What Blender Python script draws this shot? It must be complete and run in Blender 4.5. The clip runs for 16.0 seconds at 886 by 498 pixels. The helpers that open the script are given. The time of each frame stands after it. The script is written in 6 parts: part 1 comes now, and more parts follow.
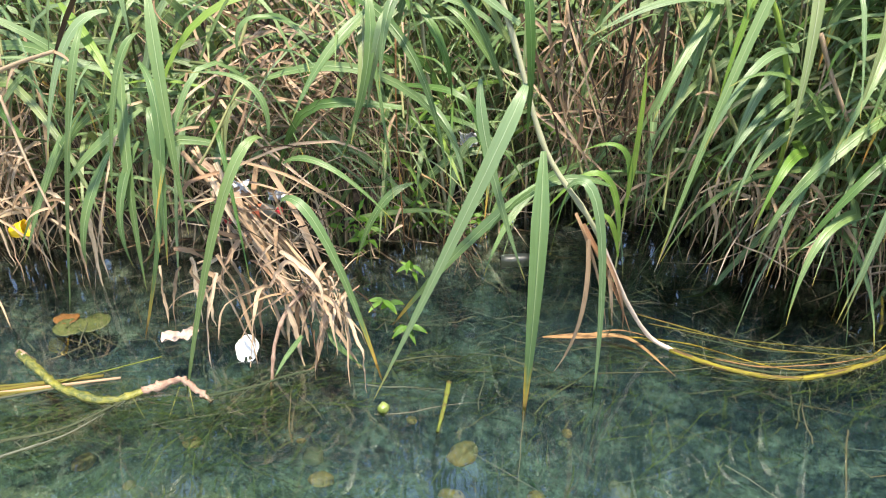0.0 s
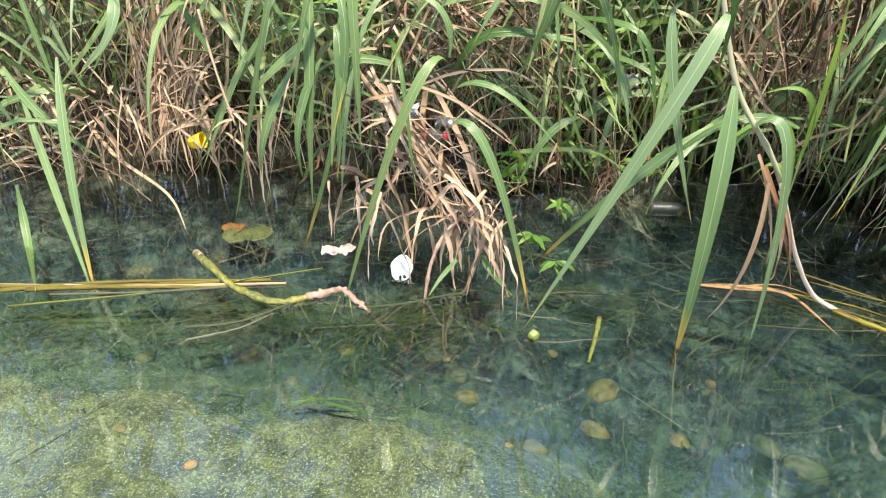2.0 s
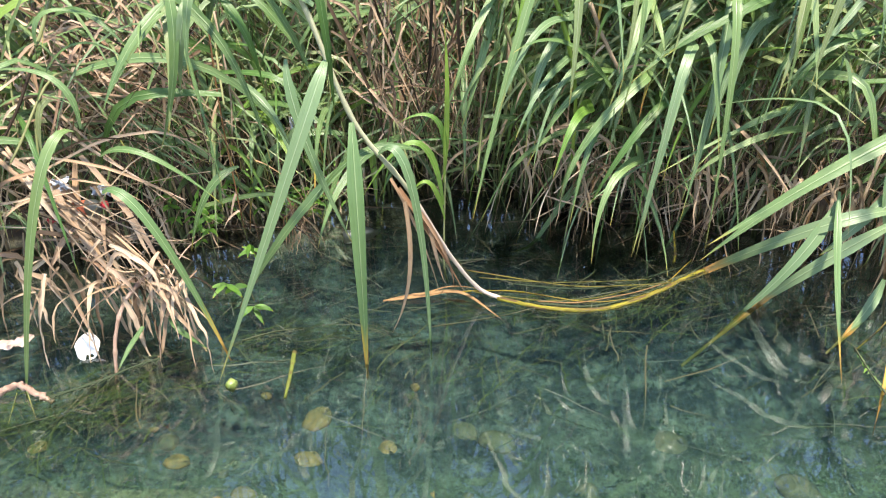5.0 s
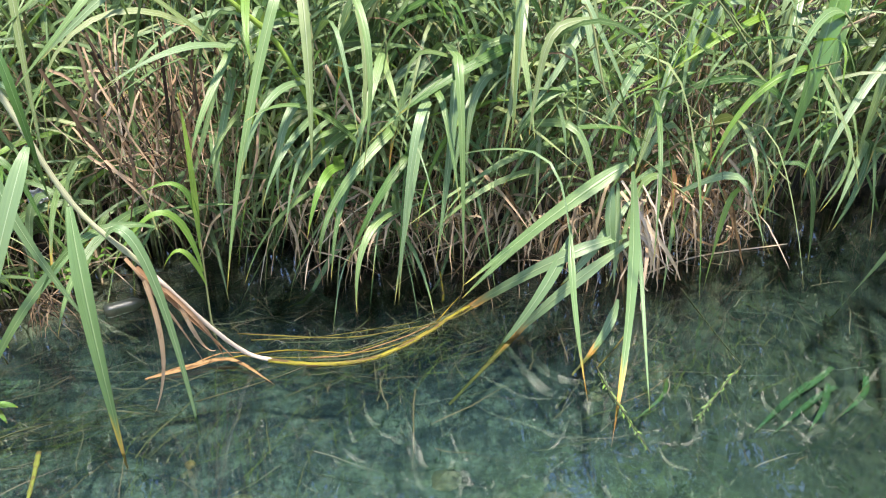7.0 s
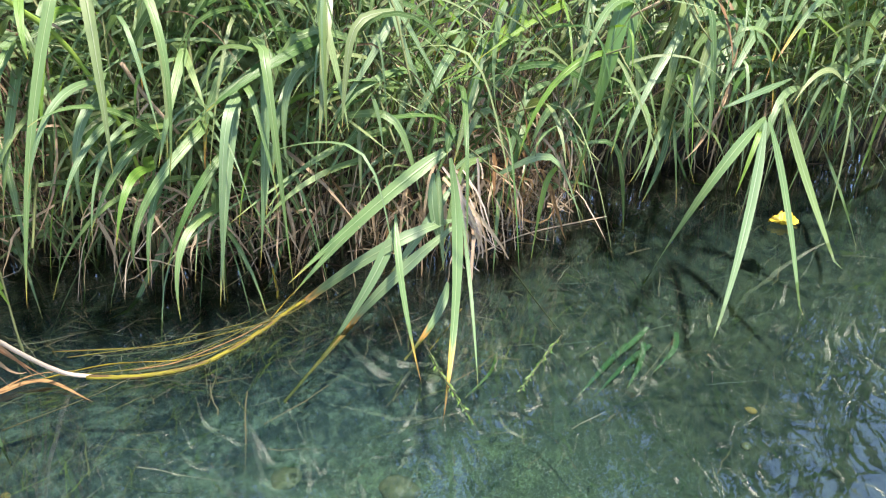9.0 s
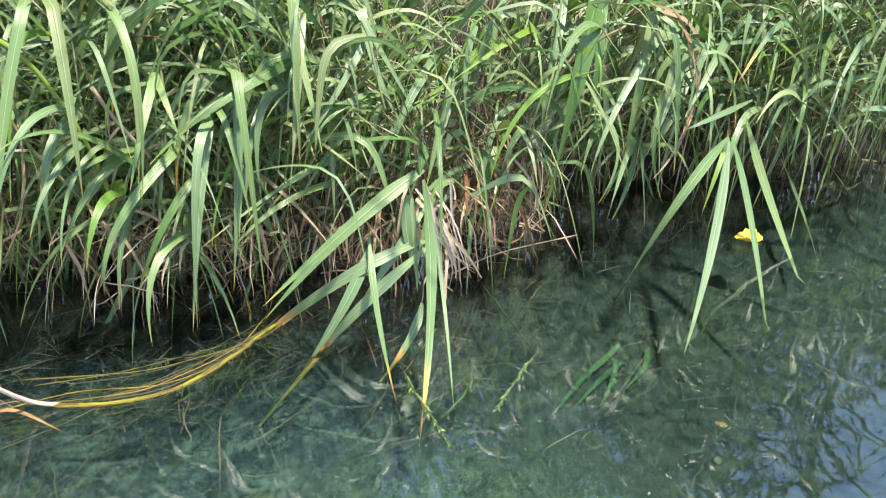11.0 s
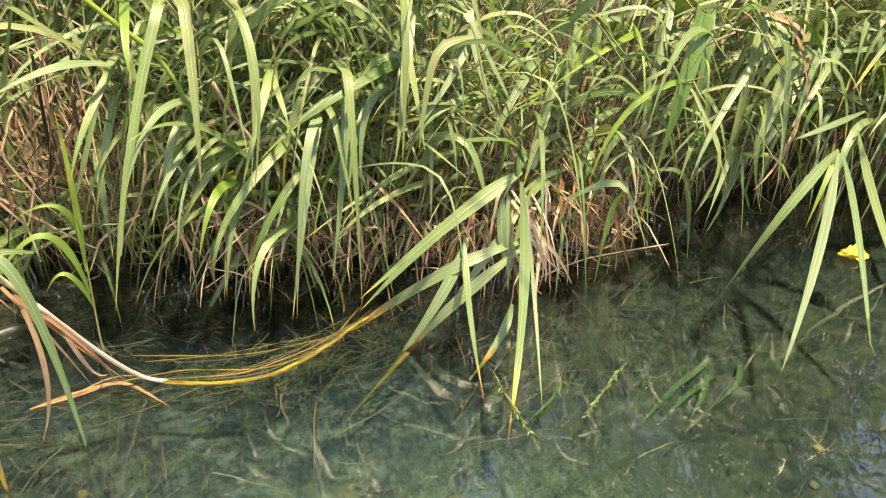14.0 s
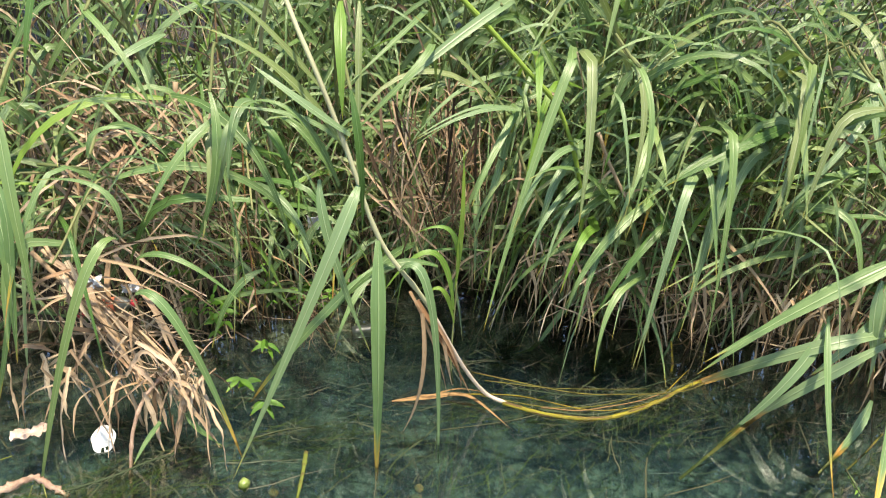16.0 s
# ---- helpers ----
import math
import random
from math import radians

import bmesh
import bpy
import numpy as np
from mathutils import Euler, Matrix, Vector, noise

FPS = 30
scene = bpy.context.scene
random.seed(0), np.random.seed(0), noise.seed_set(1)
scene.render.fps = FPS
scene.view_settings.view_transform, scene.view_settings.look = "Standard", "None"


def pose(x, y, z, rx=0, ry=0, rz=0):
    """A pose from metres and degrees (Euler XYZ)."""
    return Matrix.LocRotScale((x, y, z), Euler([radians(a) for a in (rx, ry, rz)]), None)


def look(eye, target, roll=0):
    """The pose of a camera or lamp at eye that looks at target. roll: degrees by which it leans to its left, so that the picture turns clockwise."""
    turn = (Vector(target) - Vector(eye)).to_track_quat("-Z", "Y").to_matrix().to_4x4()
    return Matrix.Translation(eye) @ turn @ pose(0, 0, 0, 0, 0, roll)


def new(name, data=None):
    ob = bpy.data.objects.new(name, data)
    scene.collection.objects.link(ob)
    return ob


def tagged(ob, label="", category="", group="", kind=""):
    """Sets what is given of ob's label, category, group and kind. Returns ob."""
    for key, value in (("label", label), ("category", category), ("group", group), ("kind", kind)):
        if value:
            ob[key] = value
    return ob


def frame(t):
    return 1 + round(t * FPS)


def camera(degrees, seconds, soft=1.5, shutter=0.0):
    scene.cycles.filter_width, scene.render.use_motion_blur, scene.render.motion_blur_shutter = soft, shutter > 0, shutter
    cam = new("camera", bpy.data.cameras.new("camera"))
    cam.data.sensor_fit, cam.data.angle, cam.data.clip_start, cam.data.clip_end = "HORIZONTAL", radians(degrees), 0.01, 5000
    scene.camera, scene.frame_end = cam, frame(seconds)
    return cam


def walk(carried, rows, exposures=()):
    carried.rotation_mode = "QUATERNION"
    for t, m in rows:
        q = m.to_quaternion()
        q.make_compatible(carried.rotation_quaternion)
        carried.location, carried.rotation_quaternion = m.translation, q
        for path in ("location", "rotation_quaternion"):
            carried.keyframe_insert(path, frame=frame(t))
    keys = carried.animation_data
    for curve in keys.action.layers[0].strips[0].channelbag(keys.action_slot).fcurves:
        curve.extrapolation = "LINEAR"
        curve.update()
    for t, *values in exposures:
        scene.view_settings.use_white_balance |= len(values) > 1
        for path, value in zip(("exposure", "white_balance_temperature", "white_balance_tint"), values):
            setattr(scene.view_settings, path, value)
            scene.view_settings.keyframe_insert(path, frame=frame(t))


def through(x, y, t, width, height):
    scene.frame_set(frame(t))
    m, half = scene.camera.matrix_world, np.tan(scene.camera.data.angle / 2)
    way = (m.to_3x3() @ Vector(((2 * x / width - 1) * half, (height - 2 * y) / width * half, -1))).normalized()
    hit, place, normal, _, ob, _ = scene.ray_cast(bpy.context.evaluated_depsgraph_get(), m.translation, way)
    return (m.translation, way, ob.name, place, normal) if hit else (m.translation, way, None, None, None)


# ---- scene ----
cam = camera(64.8, 16.0, soft=1.1)
PATH = [  # seconds, eye, turn
    (0.0, -0.002, 0.007, 1.196, 61.80, 0.90, -0.19),
    (0.5, -0.005, 0.004, 1.189, 61.67, 0.38, 2.04),
    (1.0, -0.077, -0.025, 1.162, 60.67, -0.23, 5.84),
    (1.5, -0.148, -0.065, 1.139, 59.23, -0.04, 9.46),
    (2.0, -0.160, -0.067, 1.144, 58.53, 0.69, 9.19),
    (2.5, -0.098, -0.060, 1.139, 58.95, 1.23, 4.80),
    (3.0, -0.016, -0.094, 1.149, 59.84, 1.66, -1.04),
    (5.5, 0.163, -0.151, 1.222, 61.16, 0.97, -15.18),
    (6.0, 0.234, -0.164, 1.257, 61.35, 0.46, -19.87),
    (6.5, 0.283, -0.183, 1.271, 62.25, 0.19, -23.86),
    (7.0, 0.318, -0.191, 1.287, 62.70, 0.03, -26.68),
    (7.5, 0.350, -0.209, 1.296, 62.86, 0.17, -28.85),
    (8.0, 0.375, -0.230, 1.311, 62.38, -0.01, -31.57),
    (8.5, 0.413, -0.260, 1.313, 61.70, -0.79, -35.08),
    (9.0, 0.436, -0.273, 1.314, 61.54, -1.17, -37.79),
    (11.5, 0.422, -0.271, 1.334, 63.12, -1.86, -40.42),
    (12.0, 0.445, -0.278, 1.328, 62.77, -2.16, -40.64),
    (12.5, 0.400, -0.258, 1.327, 62.53, -2.15, -39.24),
    (13.0, 0.357, -0.233, 1.334, 62.50, -1.86, -36.84),
    (13.5, 0.357, -0.237, 1.336, 62.55, -1.61, -35.22),
    (14.0, 0.353, -0.237, 1.339, 62.81, -1.55, -33.83),
    (14.5, 0.316, -0.235, 1.334, 63.69, -1.41, -30.01),
    (15.0, 0.201, -0.206, 1.346, 64.84, -1.04, -23.35),
    (15.5, 0.089, -0.181, 1.348, 65.99, -0.90, -16.42),
    (16.0, 0.031, -0.171, 1.344, 66.59, -1.12, -11.77),
]
EXPOSURES = [(0.0, 2.17, 6900, 17), (3.2, 2.18, 6900, 19), (5.5, 2.23, 6600, 18), (11.9, 2.3, 6600, 17), (12.35, 2.36, 9200, 23), (15.05, 2.20, 9200, 25), (15.45, 2.05, 7400, 13), (16.0, 2.0, 7400, 13)]
walk(cam, [(t, pose(x, y, z, rx, ry, rz)) for t, x, y, z, rx, ry, rz in PATH], EXPOSURES)

# ---- daylight ----
SUN_ELEV, SUN_AZ = radians(72), radians(158)   # azimuth clockwise from +y
world = bpy.data.worlds.new("world")
scene.world = world
world.use_nodes = True
wn = world.node_tree.nodes
sky = wn.new("ShaderNodeTexSky")
sky.sky_type, sky.sun_disc = "NISHITA", False
sky.sun_elevation, sky.sun_rotation = SUN_ELEV, SUN_AZ
sky.dust_density, sky.air_density, sky.ozone_density = 0.3, 1.1, 2.5
wn["Background"].inputs["Strength"].default_value = 0.092
world.node_tree.links.new(sky.outputs[0], wn["Background"].inputs["Color"])
sun = new("sun", bpy.data.lights.new("sun", "SUN"))
sun.data.energy, sun.data.angle, sun.data.color = 2.85, radians(4.5), (1.0, 0.94, 0.81)
sun_dir = Vector((math.sin(SUN_AZ) * math.cos(SUN_ELEV), math.cos(SUN_AZ) * math.cos(SUN_ELEV), math.sin(SUN_ELEV)))
sun.matrix_world = look(sun_dir * 30, (0, 0, 0))


# ---- materials ----
class Nodes:
    """Short hand for building a node material."""

    def __init__(self, name):
        self.mat = bpy.data.materials.new(name)
        self.mat.use_nodes = True
        self.tree = self.mat.node_tree
        self.bsdf = self.tree.nodes["Principled BSDF"]
        self.out = self.tree.nodes["Material Output"]

    def add(self, kind, **values):
        node = self.tree.nodes.new("ShaderNode" + kind)
        for key, value in values.items():
            if key == "op":
                node.operation = value
            elif key == "blend":
                node.blend_type = value
            elif key == "dims":
                node.noise_dimensions = value
            elif key == "feature":
                node.feature = value
        return node

    def link(self, a, b):
        self.tree.links.new(a, b)

    def put(self, socket, value):
        if hasattr(value, "is_output"):
            self.link(value, socket)
        else:
            socket.default_value = value

    def math(self, op, a, b=0.0, c=0.0):
        n = self.add("Math", op=op)
        for s, v in zip(n.inputs, (a, b, c)):
            self.put(s, v)
        return n.outputs[0]

    def mix(self, fac, a, b, blend="MIX"):
        n = self.add("MixRGB", blend=blend)
        self.put(n.inputs[0], fac)
        for s, v in zip(n.inputs[1:], (a, b)):
            self.put(s, v if hasattr(v, "is_output") else (*v, 1))
        return n.outputs[0]

    def ramp(self, fac, *stops, smooth=False):
        top = max(1.0, max(p for p, c in stops))
        if top > 1.0:
            fac, stops = self.math("DIVIDE", fac, top), [(p / top, c) for p, c in stops]
        n = self.add("ValToRGB")
        els = n.color_ramp.elements
        while len(els) < len(stops):
            els.new(0.5)
        for e, (p, c) in zip(els, stops):
            e.position = p
            e.color = (*c, 1) if hasattr(c, "__len__") else (c, c, c, 1)
        n.color_ramp.interpolation = "EASE" if smooth else "LINEAR"
        self.link(fac, n.inputs[0])
        return n.outputs[0]

    def noise(self, vec, scale, detail=3.0, rough=0.55, distort=0.0):
        n = self.add("TexNoise")
        if vec is not None:
            self.link(vec, n.inputs["Vector"])
        n.inputs["Scale"].default_value, n.inputs["Detail"].default_value = scale, detail
        n.inputs["Roughness"].default_value, n.inputs["Distortion"].default_value = rough, distort
        return n.outputs[0]

    def stretch(self, vec, x, y, z, shift=None):
        n = self.add("Mapping")
        self.link(vec, n.inputs[0])
        n.inputs["Scale"].default_value = (x, y, z)
        if shift is not None:
            comb = self.add("CombineXYZ")
            self.link(shift, comb.inputs[0])
            self.link(shift, comb.inputs[2])
            self.link(comb.outputs[0], n.inputs["Location"])
        return n.outputs[0]

    def chance(self):
        """A number from 0 to 1 that is one leaf's own, in a single leaf and in a joined stand alike."""
        a = self.add("ObjectInfo").outputs["Random"]
        b = self.add("NewGeometry").outputs["Random Per Island"]
        return self.math("FRACT", self.math("ADD", a, b))

    def bump(self, height, strength, distance):
        n = self.add("Bump")
        n.inputs["Strength"].default_value, n.inputs["Distance"].default_value = strength, distance
        self.link(height, n.inputs["Height"])
        self.link(n.outputs[0], self.bsdf.inputs["Normal"])
        return n.outputs[0]


def leaf_material(name, colours, rib, tip_from=1.04, tip_colour=(0.30, 0.17, 0.06), dry=0.12, gloss=0.38, through=0.17, rib_width=0.034, scorch=(0.42, 0.30, 0.04)):
    """A blade: parallel veins along it, a pale midrib, a dry tip and a few dry flecks; light passes through it."""
    k = Nodes(name)
    uv = k.add("UVMap").outputs[0]
    sep = k.add("SeparateXYZ")
    k.link(uv, sep.inputs[0])
    u, v = sep.outputs[0], sep.outputs[1]
    own = k.chance()
    col = k.ramp(own, *[(i / max(1, len(colours) - 1), c) for i, c in enumerate(colours)])
    veins = k.noise(k.stretch(uv, 26, 1.4, 1, own), 1.0, 2.0)
    col = k.mix(k.ramp(veins, (0.3, 0.0), (0.7, 0.55)), col, (1.35, 1.3, 1.25), "MULTIPLY")
    broad = k.noise(k.stretch(uv, 1.5, 6, 1, own), 1.0, 3.0)
    col = k.mix(k.ramp(broad, (0.35, 0.0), (0.75, 0.45)), col, tuple(c * 1.3 for c in colours[-1]))
    fleck = k.noise(k.stretch(uv, 5, 22, 1, own), 1.0, 4.0, 0.7)
    col = k.mix(k.ramp(fleck, (0.66, 0.0), (0.72, dry * 3)), col, tip_colour)
    off = k.math("ABSOLUTE", k.math("SUBTRACT", u, 0.5))
    edge = k.math("MULTIPLY_ADD", k.math("SUBTRACT", broad, 0.5), 0.16, v)
    past = k.math("ADD", edge, k.math("MULTIPLY", off, 0.10))
    col = k.mix(k.ramp(past, (max(0.0, tip_from - 0.10), 0.0), (tip_from, 1.0)), col, scorch)
    col = k.mix(k.ramp(past, (tip_from - 0.02, 0.0), (tip_from + 0.06, 1.0)), col, tip_colour)
    col = k.mix(k.ramp(off, (rib_width * 0.5, 0.6), (rib_width, 0.0)), col, rib)
    b = k.bsdf
    k.link(col, b.inputs["Base Color"])
    k.link(k.ramp(veins, (0.3, gloss - 0.06), (0.7, gloss + 0.12)), b.inputs["Roughness"])
    b.inputs["Specular IOR Level"].default_value = 0.45
    k.bump(k.math("ADD", veins, k.math("MULTIPLY", k.ramp(off, (0.02, 1.0), (0.09, 0.0)), 1.5)), 0.35, 0.002)
    back = k.add("BsdfTranslucent")
    k.link(k.mix(1.0, col, (1.25, 1.3, 0.6), "MULTIPLY"), back.inputs[0])
    m = k.add("MixShader")
    m.inputs[0].default_value = through
    k.link(b.outputs[0], m.inputs[1])
    k.link(back.outputs[0], m.inputs[2])
    k.link(m.outputs[0], k.out.inputs["Surface"])
    return k.mat


def straw_material(name, colours, through=0.12, blotch=0.7, often=0.58):
    k = Nodes(name)
    uv = k.add("UVMap").outputs[0]
    own = k.chance()
    col = k.ramp(own, *[(i / (len(colours) - 1), c) for i, c in enumerate(colours)])
    fibre = k.noise(k.stretch(uv, 14, 2, 1, own), 1.0, 3.0, 0.6)
    col = k.mix(k.ramp(fibre, (0.35, 0.0), (0.65, 0.6)), col, (0.62, 0.52, 0.42), "MULTIPLY")
    blot = k.noise(k.stretch(uv, 2, 9, 1, own), 1.0, 4.0, 0.65)
    col = k.mix(k.ramp(blot, (often, 0.0), (often + 0.14, blotch)), col, (0.07, 0.04, 0.02))
    k.link(col, k.bsdf.inputs["Base Color"])
    k.bsdf.inputs["Roughness"].default_value = 0.75
    k.bsdf.inputs["Specular IOR Level"].default_value = 0.25
    k.bump(fibre, 0.5, 0.002)
    back = k.add("BsdfTranslucent")
    k.link(col, back.inputs[0])
    m = k.add("MixShader")
    m.inputs[0].default_value = through
    k.link(k.bsdf.outputs[0], m.inputs[1])
    k.link(back.outputs[0], m.inputs[2])
    k.link(m.outputs[0], k.out.inputs["Surface"])
    return k.mat


def plain_material(name, c1, c2, scale=20.0, rough=0.7, bump=0.3, depth=0.002, c3=None):
    """Two or three tones in soft patches with fine grain."""
    k = Nodes(name)
    pos = k.add("TexCoord").outputs["Object"]
    big = k.noise(pos, scale, 5.0, 0.6)
    col = k.mix(k.ramp(big, (0.38, 0.0), (0.62, 1.0)), c1, c2)
    fine = k.noise(pos, scale * 7, 4.0, 0.65)
    if c3:
        col = k.mix(k.ramp(fine, (0.52, 0.0), (0.66, 0.8)), col, c3)
    col = k.mix(k.ramp(fine, (0.3, 0.35), (0.6, 0.0)), col, (0.4, 0.4, 0.4), "MULTIPLY")
    k.link(col, k.bsdf.inputs["Base Color"])
    k.bsdf.inputs["Roughness"].default_value = rough
    k.bump(fine, bump, depth)
    return k.mat


GREENS = [(0.034, 0.080, 0.018), (0.072, 0.140, 0.038), (0.110, 0.180, 0.062), (0.046, 0.100, 0.028), (0.086, 0.155, 0.052), (0.122, 0.182, 0.058)]
BLUES = [(0.085, 0.150, 0.060), (0.135, 0.205, 0.095), (0.105, 0.172, 0.074)]
PALES = [(0.115, 0.165, 0.055), (0.165, 0.205, 0.085), (0.140, 0.185, 0.070)]
BRIGHT = [(0.105, 0.205, 0.024), (0.150, 0.240, 0.036), (0.095, 0.195, 0.030)]
DARKS = [(0.038, 0.095, 0.015), (0.055, 0.120, 0.024)]
RIB = (0.30, 0.38, 0.19)
LOOKS = {
    "g": leaf_material("green_blade", GREENS, RIB, through=0.14),
    "b": leaf_material("bluish_green_blade", BLUES, (0.34, 0.42, 0.25)),
    "p": leaf_material("pale_olive_blade", PALES, (0.36, 0.40, 0.26)),
    "y": leaf_material("fresh_blade", BRIGHT, (0.26, 0.36, 0.10), through=0.3),
    "k": leaf_material("deep_green_blade", DARKS, (0.16, 0.26, 0.09)),
    "t": leaf_material("burnt_tip_blade", [(0.070, 0.138, 0.042), (0.100, 0.168, 0.062)], RIB, tip_from=0.88, tip_colour=(0.30, 0.15, 0.04)),
    "o": leaf_material("drowned_end_blade", [(0.095, 0.160, 0.065), (0.130, 0.195, 0.090)], RIB, tip_from=0.77, tip_colour=(0.085, 0.092, 0.018), scorch=(0.44, 0.20, 0.04)),
    "d": straw_material("dry_blade", [(0.24, 0.165, 0.10), (0.34, 0.25, 0.155), (0.20, 0.115, 0.06), (0.38, 0.30, 0.19)]),
}
# brown straw; its darkest tones stand in for shade deep in the growth
SHADED_STRAW = straw_material("straw", [(0.022, 0.015, 0.009), (0.075, 0.050, 0.028), (0.18, 0.125, 0.075), (0.034, 0.023, 0.014), (0.30, 0.23, 0.15)])
PALE_STRAW = straw_material("pale_straw", [(0.43, 0.335, 0.215), (0.57, 0.47, 0.33), (0.34, 0.23, 0.13), (0.62, 0.53, 0.39)])
CULM_GREEN = straw_material("green_culm", [(0.11, 0.145, 0.055), (0.22, 0.24, 0.11), (0.07, 0.10, 0.03)], 0.05)
CULM_PALE = straw_material("pale_culm", [(0.48, 0.40, 0.32), (0.56, 0.48, 0.40)], 0.05, 0.5)
RUNNER = straw_material("yellow_green_runner", [(0.23, 0.21, 0.018), (0.27, 0.215, 0.022), (0.16, 0.165, 0.016)], 0.05, 0.9, 0.47)
WEED = straw_material("drowned_grass", [(0.025, 0.045, 0.022), (0.055, 0.080, 0.038), (0.085, 0.095, 0.055), (0.15, 0.17, 0.13)], 0.2)


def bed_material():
    """Stream bed and bank in one: ochre silt with green film and dark mud, wet soil above the water, darkened for
    shade.
    """
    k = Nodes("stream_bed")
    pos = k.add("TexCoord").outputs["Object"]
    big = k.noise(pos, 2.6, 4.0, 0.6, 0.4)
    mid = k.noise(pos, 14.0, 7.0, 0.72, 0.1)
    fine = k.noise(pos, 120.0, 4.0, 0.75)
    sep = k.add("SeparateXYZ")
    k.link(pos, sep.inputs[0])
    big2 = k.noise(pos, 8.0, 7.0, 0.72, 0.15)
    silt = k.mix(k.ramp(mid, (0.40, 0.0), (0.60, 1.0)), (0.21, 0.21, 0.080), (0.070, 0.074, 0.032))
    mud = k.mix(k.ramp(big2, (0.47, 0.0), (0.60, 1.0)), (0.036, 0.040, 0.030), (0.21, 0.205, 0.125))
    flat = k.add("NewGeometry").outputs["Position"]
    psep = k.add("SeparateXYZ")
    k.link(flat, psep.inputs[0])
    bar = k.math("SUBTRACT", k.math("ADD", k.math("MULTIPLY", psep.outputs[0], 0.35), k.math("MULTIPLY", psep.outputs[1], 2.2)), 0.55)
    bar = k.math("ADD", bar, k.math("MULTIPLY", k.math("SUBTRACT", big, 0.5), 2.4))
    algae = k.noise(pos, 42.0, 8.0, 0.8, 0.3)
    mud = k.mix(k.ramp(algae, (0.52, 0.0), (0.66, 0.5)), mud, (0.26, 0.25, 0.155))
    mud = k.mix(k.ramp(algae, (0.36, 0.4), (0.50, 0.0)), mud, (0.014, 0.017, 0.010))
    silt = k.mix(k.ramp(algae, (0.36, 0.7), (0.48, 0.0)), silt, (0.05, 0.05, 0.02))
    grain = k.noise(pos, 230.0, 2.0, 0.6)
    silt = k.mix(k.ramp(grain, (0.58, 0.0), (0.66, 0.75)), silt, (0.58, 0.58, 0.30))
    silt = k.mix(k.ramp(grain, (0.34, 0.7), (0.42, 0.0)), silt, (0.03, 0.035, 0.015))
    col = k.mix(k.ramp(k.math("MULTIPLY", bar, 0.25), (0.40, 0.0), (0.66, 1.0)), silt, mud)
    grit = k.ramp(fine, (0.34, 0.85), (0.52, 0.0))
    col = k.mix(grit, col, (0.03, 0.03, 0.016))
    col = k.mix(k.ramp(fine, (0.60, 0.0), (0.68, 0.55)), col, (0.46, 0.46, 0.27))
    # a darker olive-brown bed tone takes over towards +x
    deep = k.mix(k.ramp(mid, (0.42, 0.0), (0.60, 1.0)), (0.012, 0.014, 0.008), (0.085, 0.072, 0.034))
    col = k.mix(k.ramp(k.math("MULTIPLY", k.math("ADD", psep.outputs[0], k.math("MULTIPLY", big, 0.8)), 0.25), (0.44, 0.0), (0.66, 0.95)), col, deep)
    # wet soil held near black to paint in the shade under the overhang
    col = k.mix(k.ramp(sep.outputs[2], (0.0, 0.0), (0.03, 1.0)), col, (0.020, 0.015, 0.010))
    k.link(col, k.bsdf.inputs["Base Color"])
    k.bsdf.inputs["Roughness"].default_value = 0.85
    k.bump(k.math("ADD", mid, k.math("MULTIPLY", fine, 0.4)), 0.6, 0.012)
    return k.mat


def water_material():
    """The surface of clear stream water: it mirrors by Fresnel and lets what lies below show through."""
    k = Nodes("water")
    pos = k.add("TexCoord").outputs["Object"]
    wave = k.math("ADD", k.noise(k.stretch(pos, 1, 1.6, 1), 4.0, 1.0, 0.5), k.math("MULTIPLY", k.noise(k.stretch(pos, 1, 1.5, 1), 38.0, 1.0), 0.020))
    bump = k.add("Bump")
    bump.inputs["Strength"].default_value, bump.inputs["Distance"].default_value = 0.10, 0.02
    k.link(wave, bump.inputs["Height"])
    fres = k.add("Fresnel")
    fres.inputs["IOR"].default_value = 1.95
    k.link(bump.outputs[0], fres.inputs["Normal"])
    gloss = k.add("BsdfGlossy")
    gloss.inputs["Roughness"].default_value = 0.0
    gloss.inputs["Color"].default_value = (1, 1, 1, 1)
    k.link(bump.outputs[0], gloss.inputs["Normal"])
    clear = k.add("BsdfTransparent")
    clear.inputs[0].default_value = (0.92, 0.97, 0.97, 1)
    top = k.add("MixShader")
    k.link(fres.outputs[0], top.inputs[0])
    k.link(clear.outputs[0], top.inputs[1])
    k.link(gloss.outputs[0], top.inputs[2])
    k.link(top.outputs[0], k.out.inputs["Surface"])
    return k.mat


